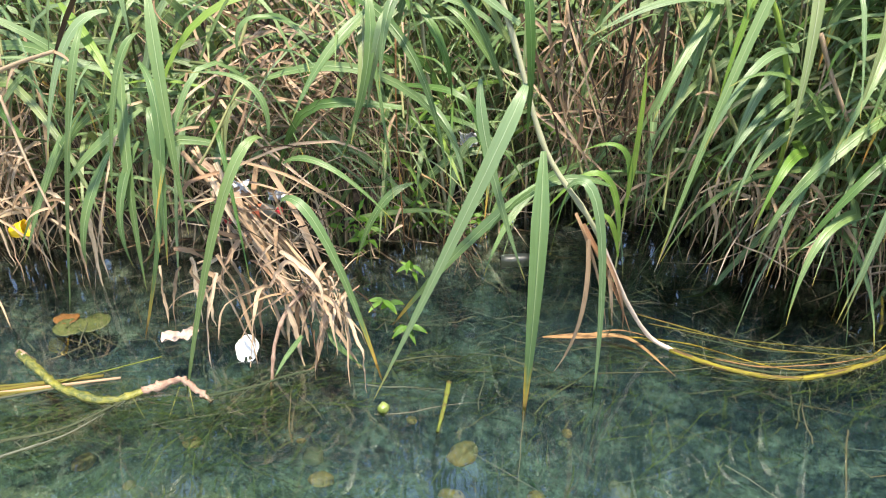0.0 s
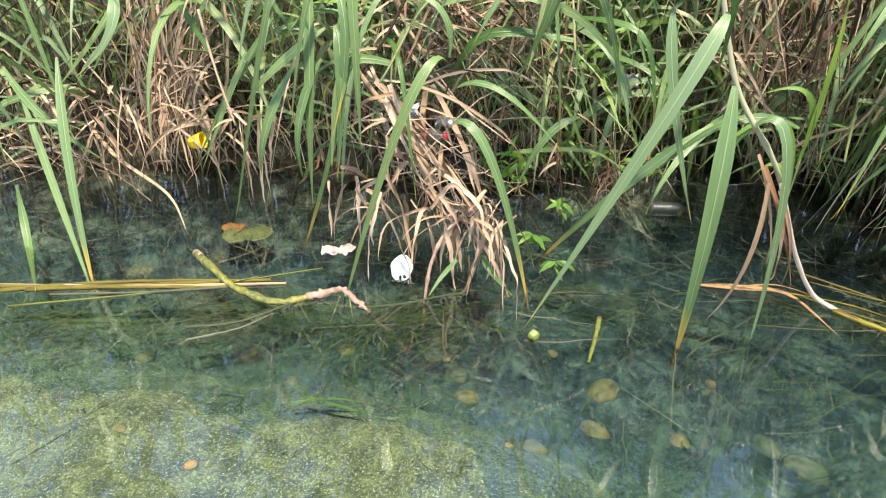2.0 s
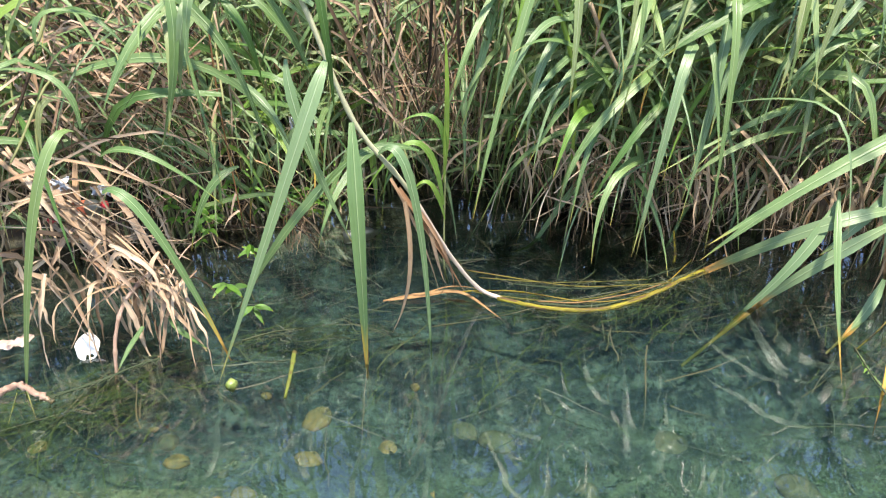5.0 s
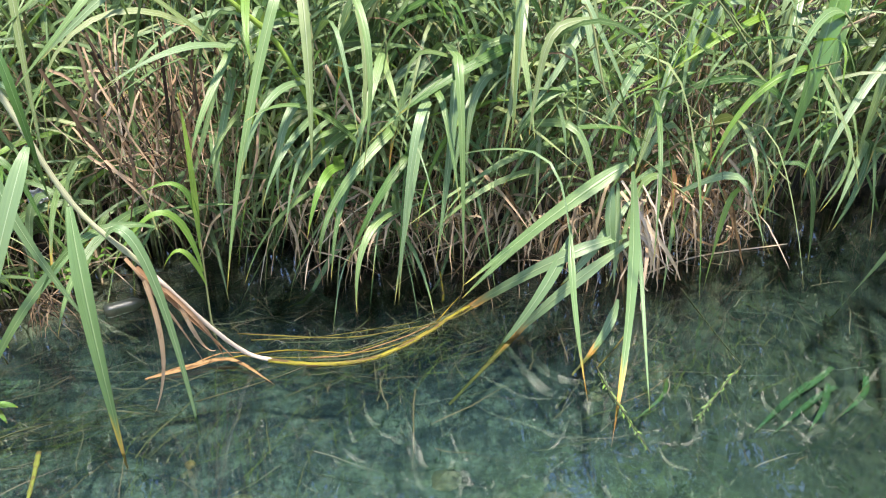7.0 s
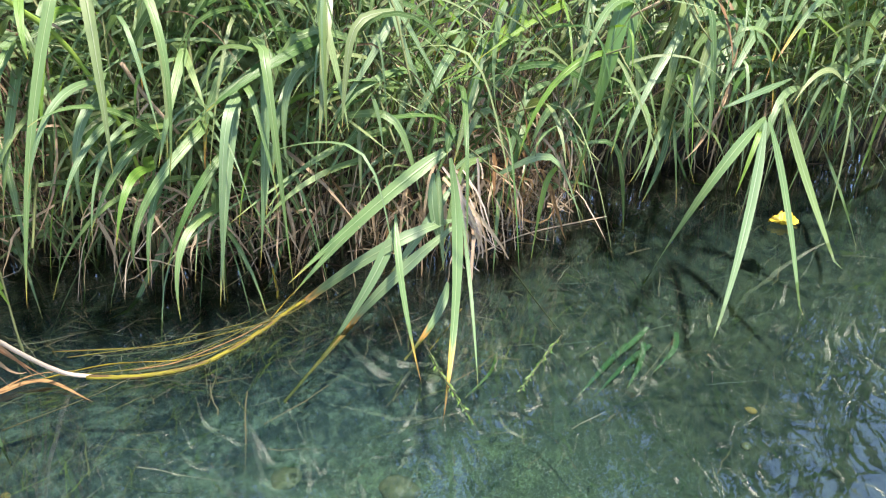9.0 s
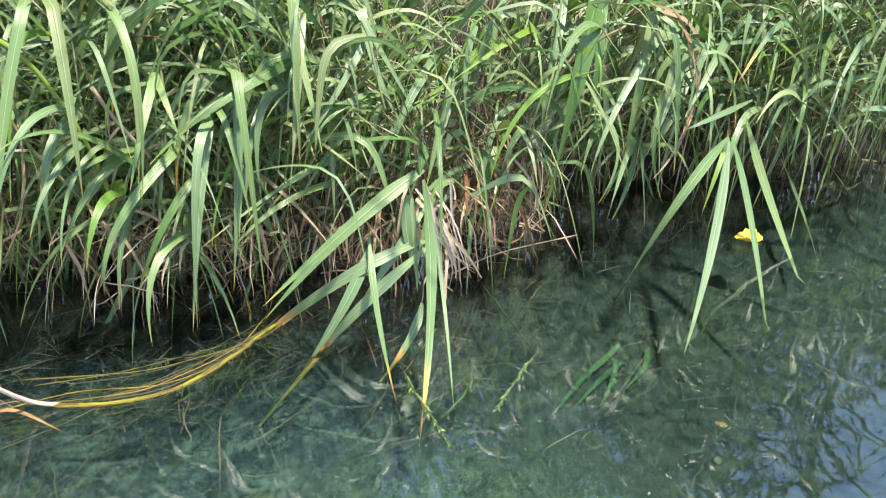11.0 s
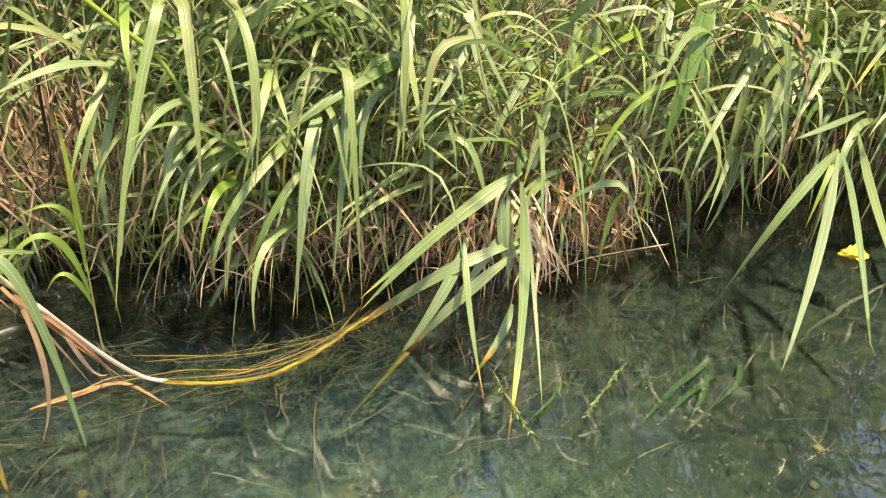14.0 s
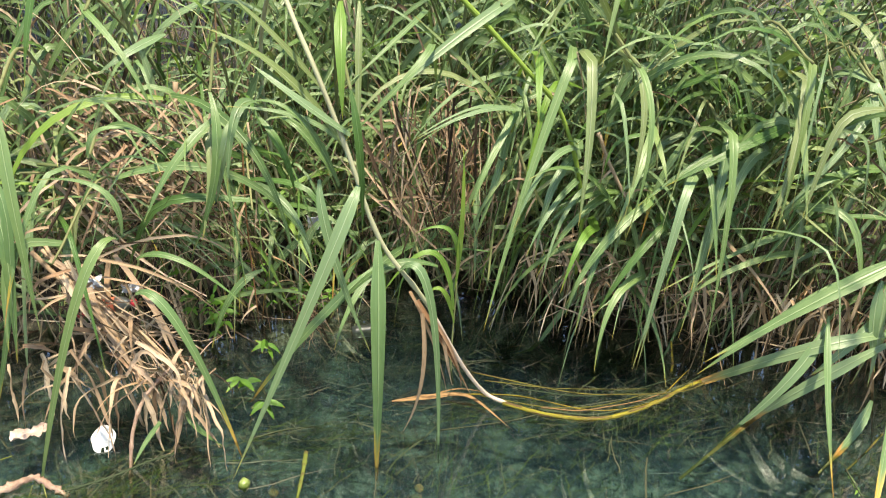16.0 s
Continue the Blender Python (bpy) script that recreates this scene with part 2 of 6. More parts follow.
def murk_material():
    """A layer of fine silt hanging in the water, tinted blue for mirrored sky: the deeper the bed, the more of them lie
    over it.
    """
    k = Nodes("silt_haze")
    pos = k.add("TexCoord").outputs["Object"]
    cloud = k.noise(pos, 2.2, 4.0, 0.55, 0.5)
    clear = k.add("BsdfTransparent")
    clear.inputs[0].default_value = (0.800, 0.885, 0.912, 1)
    milk = k.add("BsdfDiffuse")
    # this blue stands in for sky that the surface would mirror
    milk.inputs[0].default_value = (0.044, 0.096, 0.140, 1)
    body = k.add("MixShader")
    sep = k.add("SeparateXYZ")
    k.link(pos, sep.inputs[0])
    clearing = k.ramp(k.math("MULTIPLY", sep.outputs[0], 0.25), (0.30, 1.0), (0.55, 0.12))      # the haze is set thinner towards +x
    k.link(k.math("MULTIPLY", k.ramp(cloud, (0.35, 0.030), (0.65, 0.042)), clearing), body.inputs[0])
    k.link(clear.outputs[0], body.inputs[1])
    k.link(milk.outputs[0], body.inputs[2])
    k.link(body.outputs[0], k.out.inputs["Surface"])
    return k.mat


# ---- shapes ----
def mesh_ob(name, verts, faces, mat, parent=None, label="", uvs=None, smooth=True):
    me = bpy.data.meshes.new(name)
    me.from_pydata([tuple(v) for v in verts], [], faces)
    if uvs is not None:
        layer = me.uv_layers.new(name="UVMap")
        idx = np.empty(len(me.loops), dtype=np.int32)
        me.loops.foreach_get("vertex_index", idx)
        layer.data.foreach_set("uv", np.asarray(uvs, dtype=np.float32)[idx].ravel())
    me.materials.append(mat)
    if smooth:
        me.polygons.foreach_set("use_smooth", [True] * len(me.polygons))
    me.update()
    ob = new(name, me)
    if parent is not None:
        ob.parent = parent
    if label:
        ob["label"] = label
    return ob


def part(name, shape, mat, parent, label=""):
    """One mesh under a thing or under a part. shape: verts, faces, uvs."""
    return mesh_ob(name, shape[0], shape[1], mat, parent, label, shape[2])


def thing(name, label, category, group="", kind="", at=(0, 0, 0)):
    ob = new(name)
    ob.empty_display_size = 0.05
    ob.location = at
    return tagged(ob, label, category, group, kind)


def through_three(a, b, c, n, end=1.0):
    """Points of the smooth curve through a, b (half way) and c, and on past c where end is over 1."""
    a, b, c = (np.array(p, float) for p in (a, b, c))
    ctrl = 2 * b - (a + c) / 2
    s = np.linspace(0, end, n)[:, None]
    return (1 - s) ** 2 * a + 2 * s * (1 - s) * ctrl + s * s * c


def spline(points, n):
    """A smooth line through several points."""
    p = np.array(points, float)
    p = np.vstack([2 * p[0] - p[1], p, 2 * p[-1] - p[-2]])
    out = []
    for i in range(1, len(p) - 2):
        for s in np.linspace(0, 1, n, endpoint=False):
            out.append(0.5 * (2 * p[i] + (p[i + 1] - p[i - 1]) * s + (2 * p[i - 1] - 5 * p[i] + 4 * p[i + 1] - p[i + 2]) * s ** 2
                              + (3 * p[i] - p[i - 1] - 3 * p[i + 1] + p[i + 2]) * s ** 3))
    out.append(p[-2])
    return np.array(out)


def unit(v):
    return v / (np.linalg.norm(v, axis=-1, keepdims=True) + 1e-9)


def blade(line, width, face=(0.0, -0.75, 0.65), twist=0.0, fold=0.14, base=0.55, blunt=0.0, wavy=0.0):
    """A folded, tapering grass blade along a line, its upper face turned towards face: verts, faces, uvs."""
    n = len(line)
    s = np.linspace(0, 1, n)
    tan = unit(np.gradient(line, axis=0))
    f = np.tile(np.array(face, float), (n, 1))
    side = unit(np.cross(tan, f))
    nor = unit(np.cross(side, tan))
    ang = (twist * s)[:, None]
    side, nor = side * np.cos(ang) + nor * np.sin(ang), nor * np.cos(ang) - side * np.sin(ang)
    w = width * np.minimum(base + (1 - base) * s / 0.25, 1.0) * np.maximum(1 - np.clip((s - 0.22) / 0.78, 0, 1) ** 1.9, blunt)
    h = (w / 2)[:, None]
    ripple = (wavy * width * np.sin(s * 17 + twist * 9))[:, None] * nor
    left, right = line - side * h + ripple, line + side * h - ripple
    middle = line - nor * h * 2 * fold
    verts = np.stack([left, middle, right], 1).reshape(-1, 3)
    uvs = np.stack([np.stack([np.full(n, u), s], 1) for u in (0.0, 0.5, 1.0)], 1).reshape(-1, 2)
    faces = []
    for i in range(n - 1):
        a = 3 * i
        faces += [(a, a + 1, a + 4, a + 3), (a + 1, a + 2, a + 5, a + 4)]
    return verts, faces, uvs


def tube(line, radius, sides=7, taper=0.7, nodes=0, swell=0.35, rough=0.0):
    """A round stem along a line, thinner towards its end, with swollen nodes: verts, faces, uvs."""
    n = len(line)
    s = np.linspace(0, 1, n)
    tan = unit(np.gradient(line, axis=0))
    ref = np.tile(np.array((0.31, 0.22, 0.92)), (n, 1))
    ref[abs((tan * ref).sum(1)) > 0.9] = (1, 0, 0)
    a = unit(np.cross(tan, ref))
    b = np.cross(tan, a)
    r = radius * (1 - (1 - taper) * s)
    if nodes:
        r = r * (1 + swell * np.exp(-((s * nodes) % 1.0 - 0.5) ** 2 / 0.004))
    th = np.linspace(0, 2 * np.pi, sides, endpoint=False)
    wear = np.ones((n, sides))
    if rough:
        wear = np.array([[1 + rough * (noise.noise((i * 0.9, math.cos(t), math.sin(t))) + 0.6 * noise.noise((i * 2.3, 3 * math.cos(t), 7.0))) for t in th] for i in range(n)])
    ring = line[:, None] + (r[:, None] * wear)[:, :, None] * (np.cos(th)[None, :, None] * a[:, None] + np.sin(th)[None, :, None] * b[:, None])
    verts = ring.reshape(-1, 3)
    uvs = np.stack([np.tile(th / 6.283, n), np.repeat(s, sides)], 1)
    faces = [(i * sides + j, i * sides + (j + 1) % sides, (i + 1) * sides + (j + 1) % sides, (i + 1) * sides + j) for i in range(n - 1) for j in range(sides)]
    faces += [tuple(range(sides))[::-1], tuple((n - 1) * sides + j for j in range(sides))]
    return verts, faces, uvs


class Heap:
    """Many small shapes gathered into one mesh."""

    def __init__(self):
        self.v, self.f, self.u, self.n = [], [], [], 0

    def add(self, shape):
        v, f, u = shape
        self.v.append(v)
        self.u.append(u)
        self.f += [tuple(i + self.n for i in q) for q in f]
        self.n += len(v)

    def done(self, name, mat, label, category, kind="stuff"):
        ob = mesh_ob(name, np.vstack(self.v), self.f, mat, None, "", np.vstack(self.u))
        return tagged(ob, label, category, kind=kind)


# ---- ground and water ----
SHORE_X = [-6, -3, -2.1, -1.5, -1.2, -0.8, -0.3, 0.0, 0.45, 0.8, 1.05, 1.35, 1.8, 2.25, 2.55, 2.9, 3.4, 4.1, 5.0, 8.0]
SHORE_Y = [2.2, 2.15, 2.12, 2.28, 2.28, 2.18, 2.22, 2.35, 2.45, 2.32, 2.12, 1.92, 1.74, 1.60, 1.60, 1.68, 1.58, 1.30, 1.0, 0.2]


def shore(x):
    return float(np.interp(x, SHORE_X, SHORE_Y))


def ground_z(x, y):
    """Height of the ground: bed under the water, then a bank that climbs and levels out; a low near bank behind."""
    s = y - np.interp(x, SHORE_X, SHORE_Y)
    near = -0.35 - y
    shoal = 0.5 + 0.5 * np.tanh((x - 0.15 + 0.9 * (y - 1.0)) / 0.45)
    pool = 0.02 / ((1 + np.exp(np.clip((1.95 - x) / 0.42, -30, 30))) * (1 + np.exp(np.clip((y - 0.75) / 0.34, -30, 30))))
    bar = 0.085 / ((1 + np.exp(np.clip((y - 1.18) / 0.06, -30, 30))) * (1 + np.exp(np.clip((x - 0.25) / 0.18, -30, 30))))
    bed = -0.06 + bar - pool - (0.10 + 0.10 * shoal) * (1 - np.exp(np.minimum(s, 0) / 0.30))
    dry = np.maximum(s - np.interp(x, [-0.3, 0.25, 0.95, 1.3], [0.10, 0.28, 0.28, 0.14]), 0)      # the edge lies back under the growth
    bank = 0.75 * (1 - np.exp(-dry / 0.8))
    z = np.where(s < 0, bed, -0.06 + bank + 0.05 * np.minimum(dry / 0.1, 1))
    return np.where(near > 0, np.maximum(z, -0.22 + 0.55 * (1 - np.exp(-np.clip(near, 0, 20) / 0.35))), z)


def bed_z(x, y):
    return float(ground_z(np.array([x]), np.array([y]))[0])


def build_ground():
    xs = np.concatenate([[-3000, -600, -120, -40, -16, -9], np.arange(-6, 9.01, 0.06), [12, 20, 45, 130, 600, 3000]])
    ys = np.concatenate([[-3000, -600, -120, -40, -14, -6, -3, -2], np.arange(-1.4, 4.6, 0.06), [5, 6, 8, 12, 20, 45, 130, 600, 3000]])
    gx, gy = np.meshgrid(xs, ys, indexing="ij")
    gz = ground_z(gx, gy)
    rough = np.array([[noise.noise((x * 3.1, y * 3.1, 0.3)) * 0.022 + noise.noise((x * 9, y * 9, 4)) * 0.010 if abs(x) < 10 and -2 < y < 5 else 0.0
                       for y in ys] for x in xs])
    gz = gz + rough
    ny = len(ys)
    faces = [(i * ny + j, (i + 1) * ny + j, (i + 1) * ny + j + 1, i * ny + j + 1) for i in range(len(xs) - 1) for j in range(ny - 1)]
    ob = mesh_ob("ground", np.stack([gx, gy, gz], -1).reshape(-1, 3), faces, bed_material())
    tagged(ob, "silty ochre stream bed rising into a wet soil bank coloured dark for shade", "ground", kind="structure")


def build_water():
    """The stream's surface, from bank to bank."""
    xs, ys = np.linspace(-40, 40, 60), np.linspace(-1.6, 3.2, 40)
    gx, gy = np.meshgrid(xs, ys, indexing="ij")
    ny = len(ys)
    faces = [(i * ny + j, (i + 1) * ny + j, (i + 1) * ny + j + 1, i * ny + j + 1) for i in range(len(xs) - 1) for j in range(ny - 1)]
    ob = mesh_ob("water", np.stack([gx, gy, gx * 0], -1).reshape(-1, 3), faces, water_material())
    tagged(ob, "still milky teal stream water with faint ripples", "water", kind="structure")
    murk = murk_material()
    for depth in (0.05, 0.095, 0.14):
        mesh_ob("silt_haze", np.stack([gx, gy, gx * 0 - depth], -1).reshape(-1, 3), faces, murk, ob)


build_ground()
build_water()

# ---- grass ----
rnd = random.Random(7)
PLANT_LABELS = {
    "g": "tall green grass with long drooping blades on the bank",
    "b": "tall bluish green grass arching over the water",
    "y": "young bright green grass shoot beside the water",
    "t": "overhanging grass whose blade tips are burnt orange in the water",
}
PART_LABELS = {"o": "green blade turning yellow and orange where it enters the water", "t": "green blade with a burnt orange tip", "d": "dry pinkish brown blade", "y": "fresh yellow-green blade", "b": "bluish green blade", "p": "pale olive green blade", "k": "deep green blade"}


def hero_plant(leaves, culm=None, label="", tone=CULM_GREEN, radius=0.006, arched=False, slim=0.84):
    """One grass plant: a culm that rises from the bank and bends over, with its blades.
    leaves: foot, middle and tip of each blade, its width, its look and the end of the part under water, if any; arched: the blades come over from the growth behind."""
    top = max((l[0] for l in leaves), key=lambda p: p[2])
    if culm is None:
        x, y = top[0], max(top[1] + 0.25, shore(top[0]) + 0.12)
        foot = (x + 0.05, y, bed_z(x + 0.05, y) - 0.02)
        culm = [foot, (x + 0.03, y - 0.05, (foot[2] + top[2]) * 0.5 + 0.1), (x, (y + top[1]) * 0.5, top[2] + 0.06), top]
    at = culm[0]
    kinds = [l[4] for l in leaves]
    p = thing("grass_plant", label or PLANT_LABELS.get(max(set(kinds), key=kinds.count), PLANT_LABELS["g"]), "grass", "tall grass along the bank", at=at)
    at = np.array(at)
    part("culm", tube(spline(culm, 8) - at, radius, 7, 0.7, nodes=5), tone, p)
    for a, b, c, w, k, *drowned in leaves:
        line = through_three(a, b, c, 15, 1.0 if c[2] > 0.001 or drowned else 1.13)
        if drowned:
            line = np.vstack([line, [np.array(c) + (np.array(drowned[0]) - np.array(c)) * q for q in (0.2, 0.4, 0.6, 0.8, 1.0)]])
        line[:, 2] = np.maximum(line[:, 2], -0.075)
        if arched and a[2] > c[2]:
            q, d = np.array(a), np.array(a) - np.array(b)
            d[2] = abs(d[2]) * 0.3
            line = np.vstack([spline([q + d * 0.7 + (0, 0.20, -0.13), q + d * 0.35 + (0, 0.09, -0.01), q], 3)[:-1], line])
        face = (rnd.uniform(-0.3, 0.3), -0.75, rnd.uniform(0.5, 0.9))
        part("blade", blade(line - at, w * slim, face, rnd.uniform(-0.5, 0.5), fold=rnd.uniform(0.04, 0.13), base=0.5 if arched else 0.3, blunt=0.24 if k == "o" else 0.0, wavy=rnd.uniform(0, 0.03)), LOOKS[k], p, PART_LABELS.get(k, ""))
    return p


def droop(root, out, length, sag, n=11, bend=0.0):
    """A blade's line: it leaves its root along out and bows down under its weight; bend: the place along it where it folds over most."""
    out = np.array(out, float)
    out = out / np.linalg.norm(out)
    p, d, line = np.array(root, float), out, [np.array(root, float)]
    step = length / (n - 1)
    pull = np.array([0.35 + 1.3 * i / n for i in range(n - 1)])
    if bend:
        fold = np.exp(-((np.arange(n - 1) / n - bend) / 0.12) ** 2)
        pull = 0.35 * pull + 0.65 * fold * n / fold.sum()
    for i in range(n - 1):
        d = d + np.array((0, 0, -sag)) * pull[i] * 2.2 / n
        d = d / np.linalg.norm(d)
        p = p + d * step
        line.append(p)
    return np.array(line)


def random_culm(x, y, height, lean, side):
    z = bed_z(x, y) - 0.02
    tip = (x + side, y - lean, z + height)
    mid = (x + side * 0.3, y - lean * 0.25, z + height * 0.62)
    return through_three((x, y, z), mid, tip, 12)


def culm_blades(line, r, first=0.25, count=8, size=1.0):
    """Lines, widths and faces of the blades along a culm."""
    n = len(line) - 1
    turn = r.uniform(0, 6.283)
    for i in range(count):
        s = first + (1 - first) * (i + r.random() * 0.5) / count
        j = min(int(s * n), n - 1)
        root = line[j] + (line[j + 1] - line[j]) * (s * n - j)
        turn += math.pi + r.uniform(-0.9, 0.9)
        out = (math.cos(turn) * 1.0 - 0.10, -0.25 + math.sin(turn) * 0.55, r.uniform(0.3, 2.2))
        length = size * r.uniform(0.40, 0.85)
        yield droop(root, out, length, r.uniform(0.7, 1.7), 12, r.uniform(0.22, 0.65) if r.random() < 0.7 else 0.0), size * (0.006 + 0.021 * r.random() ** 1.8), (r.uniform(-0.6, 0.6), -0.7, r.uniform(0.2, 1.0)), r.uniform(-1.4, 1.4)


def dry_share(x):
    """How much dead grass there is along the bank: little in the dark bay and past the bend."""
    return float(np.interp(x, [-0.9, -0.6, 0.1, 0.3, 0.9, 1.1, 2.5, 2.8], [0.72, 1.0, 1.0, 0.40, 0.45, 1.0, 0.9, 0.25]))


def build_stand():
    """The thick growth behind: green blades, culms and dry leaves, too many to count."""
    r = random.Random(21)
    green, blue, fresh, olive, culms, dry, pale = Heap(), Heap(), Heap(), Heap(), Heap(), Heap(), Heap()
    for i in range(800):
        x = r.uniform(-3.4, 7.5)
        back = r.random() ** 1.4 * 1.9
        if 2.25 < x < 2.8 and back < 0.6:
            continue
        y = shore(x) + 0.05 + back
        h = r.uniform(0.6, 1.05) + 0.3 * min(back, 1.2)
        line = random_culm(x, y, h, r.uniform(0.05, 0.5), r.uniform(-0.35, 0.25))
        culms.add(tube(line, r.uniform(0.003, 0.006), 5, 0.6))
        for l, w, f, tw in culm_blades(line, r, 0.15, r.randint(5, 9), 1.0):
            pick = r.random()
            withered = r.random()
            if withered < (0.6 * dry_share(x) if l[0][2] < 0.42 else 0.26 if x < 1.1 else 0.12):      # the lowest leaves have withered
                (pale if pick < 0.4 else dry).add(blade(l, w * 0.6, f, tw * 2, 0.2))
                continue
            (fresh if pick < 0.05 else blue if pick < 0.25 else olive if pick < 0.42 else green).add(blade(l, w, f, tw, 0.08))
    for i in range(170):       # close growth round the bay
        x = r.uniform(-0.1, 1.7)
        y = shore(x) + r.uniform(0.1, 0.9)
        line = random_culm(x, y, r.uniform(0.7, 1.5), r.uniform(0.1, 0.5), r.uniform(-0.3, 0.2))
        culms.add(tube(line, r.uniform(0.003, 0.006), 5, 0.6))
        for l, w, f, tw in culm_blades(line, r, 0.05, r.randint(7, 10), 1.0):
            (blue if r.random() < 0.25 else green).add(blade(l, w, f, tw, 0.12))
    for i in range(90):        # taller reeds where the bank swings round
        x = r.uniform(3.9, 8.5)
        y = shore(x) + r.uniform(0.1, 1.3)
        line = random_culm(x, y, r.uniform(1.5, 2.7), r.uniform(0.1, 0.9), r.uniform(-0.8, 0.1))
        culms.add(tube(line, r.uniform(0.005, 0.008), 5, 0.5))
        for l, w, f, tw in culm_blades(line, r, 0.3, r.randint(8, 12), 1.0):
            green.add(blade(l, w, f, tw, 0.12))
    for i in range(4000):      # dead leaves and stems that stand or hang between the culms
        x = r.uniform(-3.4, 7.0)
        if r.random() > dry_share(x):
            continue
        back = r.random() ** 1.5 * 1.5
        y = shore(x) + 0.03 + back
        z = bed_z(x, y) + r.uniform(0.0, 0.75) * r.random()
        up = r.choice((-1.0, 1.0, 1.0))
        out = (r.uniform(-0.5, 0.5), r.uniform(-0.6, 0.2), up * r.uniform(0.6, 1.8))
        l = droop((x, y, z), out, r.uniform(0.2, 0.7), r.uniform(0.1, 1.0), 7)
        l[:, 2] = np.maximum(l[:, 2], 0.004)
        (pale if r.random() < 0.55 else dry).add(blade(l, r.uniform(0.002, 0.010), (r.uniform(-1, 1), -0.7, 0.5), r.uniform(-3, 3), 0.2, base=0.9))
    for i in range(1400):      # thatch low over the water's edge
        x = r.uniform(-3.4, 7.0)
        if r.random() > dry_share(x) ** 2.5:
            continue
        y = shore(x) + r.uniform(-0.06, 0.35)
        z = max(bed_z(x, y), 0.0) + r.uniform(0.0, 0.22) * r.random()
        flat = 1.0
        out = (r.uniform(-1, 1) * flat, r.uniform(-0.9, 0.2) * flat, r.uniform(-0.8, 0.9))
        l = droop((x, y, z), out, r.uniform(0.10, 0.40), r.uniform(0.2, 1.2), 6)
        l[:, 2] = np.maximum(l[:, 2], -0.02)
        (pale if r.random() < 0.5 else dry).add(blade(l, r.uniform(0.002, 0.008), (r.uniform(-1, 1), -0.7, 0.5), r.uniform(-3, 3), 0.2, base=0.9))
    for i in range(1500):      # fine straws that cross in front, at the edge of the growth
        x = r.uniform(-2.6, 4.2)
        if 0.25 < x < 0.9 and r.random() < 0.5:
            continue
        y = shore(x) + r.uniform(-0.10, 0.40)
        z = max(bed_z(x, y), 0.0) + r.uniform(0.02, 0.75)
        out = (r.gauss(0, 0.45), r.uniform(-0.5, 0.2), r.choice((-1.0, 1.0, 1.0)) * r.uniform(0.4, 1.6))
        l = droop((x, y, z), out, r.uniform(0.15, 0.55), r.uniform(0.0, 0.9), 7)
        l[:, 2] = np.maximum(l[:, 2], 0.002)
        (pale if r.random() < 0.45 else dry).add(blade(l, r.uniform(0.0016, 0.0055), (r.uniform(-1, 1), -0.7, 0.5), r.uniform(-3, 3), 0.25, base=0.9))
    for i in range(420):       # long blades that lean and cross every way
        x = r.uniform(-2.6, 5.0)
        y = shore(x) + r.uniform(-0.12, 0.45)
        z = max(bed_z(x, y), 0.0) + r.uniform(0.10, 0.80)
        out = (r.gauss(0, 0.9), r.uniform(-0.6, 0.1), r.uniform(-0.1, 1.2))
        l = droop((x, y, z), out, r.uniform(0.35, 0.80), r.uniform(0.3, 1.1), 12, r.uniform(0.3, 0.7) if r.random() < 0.4 else 0.0)
        l[:, 2] = np.maximum(l[:, 2], 0.01)
        pick = r.random()
        (blue if pick < 0.35 else olive if pick < 0.7 else green).add(blade(l, r.uniform(0.007, 0.020), (r.uniform(-0.4, 0.4), -0.7, 0.7), r.uniform(-0.9, 0.9), 0.07))
    bare, brown = Heap(), Heap()
    for i in range(260):       # canes that have lost their leaves
        x = r.uniform(-3.0, 5.0)
        y = shore(x) + r.uniform(0.0, 0.6)
        line = random_culm(x, y, r.uniform(0.7, 1.5), r.uniform(-0.05, 0.55), r.uniform(-0.4, 0.4))
        (bare if i % 2 else brown).add(tube(line, r.uniform(0.003, 0.0065), 6, 0.6, nodes=6))
    bare.done("bare_canes", CULM_GREEN, "bare green and tan canes standing in the grass", "grass")
    brown.done("bare_canes", PALE_STRAW, "bare dry tan canes standing in the grass", "dry grass")
    green.done("grass_stand", LOOKS["g"], "dense stand of tall green grass on the bank", "grass")
    blue.done("grass_stand", LOOKS["b"], "dense bluish green grass on the bank", "grass")
    olive.done("grass_stand", LOOKS["p"], "pale olive grass blades in the stand on the bank", "grass")
    fresh.done("grass_stand", LOOKS["y"], "scattered fresh yellow-green blades in the grass", "grass")
    culms.done("grass_culms", CULM_GREEN, "thin green culms of the grass stand", "grass")
    dry.done("dry_grass", SHADED_STRAW, "brown dead grass and straw, coloured dark for shade, under the green growth", "dry grass")
    pale.done("dry_grass", PALE_STRAW, "pale dead grass leaves under the green growth", "dry grass")


build_stand()


def arching_culm(x, y, height, lean, side):
    """A culm that has bent over: up from the bank, out over the water and down again."""
    z = bed_z(x, y) - 0.02
    return spline([(x, y, z), (x + side * 0.2, y - lean * 0.15, z + height * 0.6), (x + side * 0.55, y - lean * 0.6, z + height), (x + side, y - lean, z + height * 0.82)], 6)


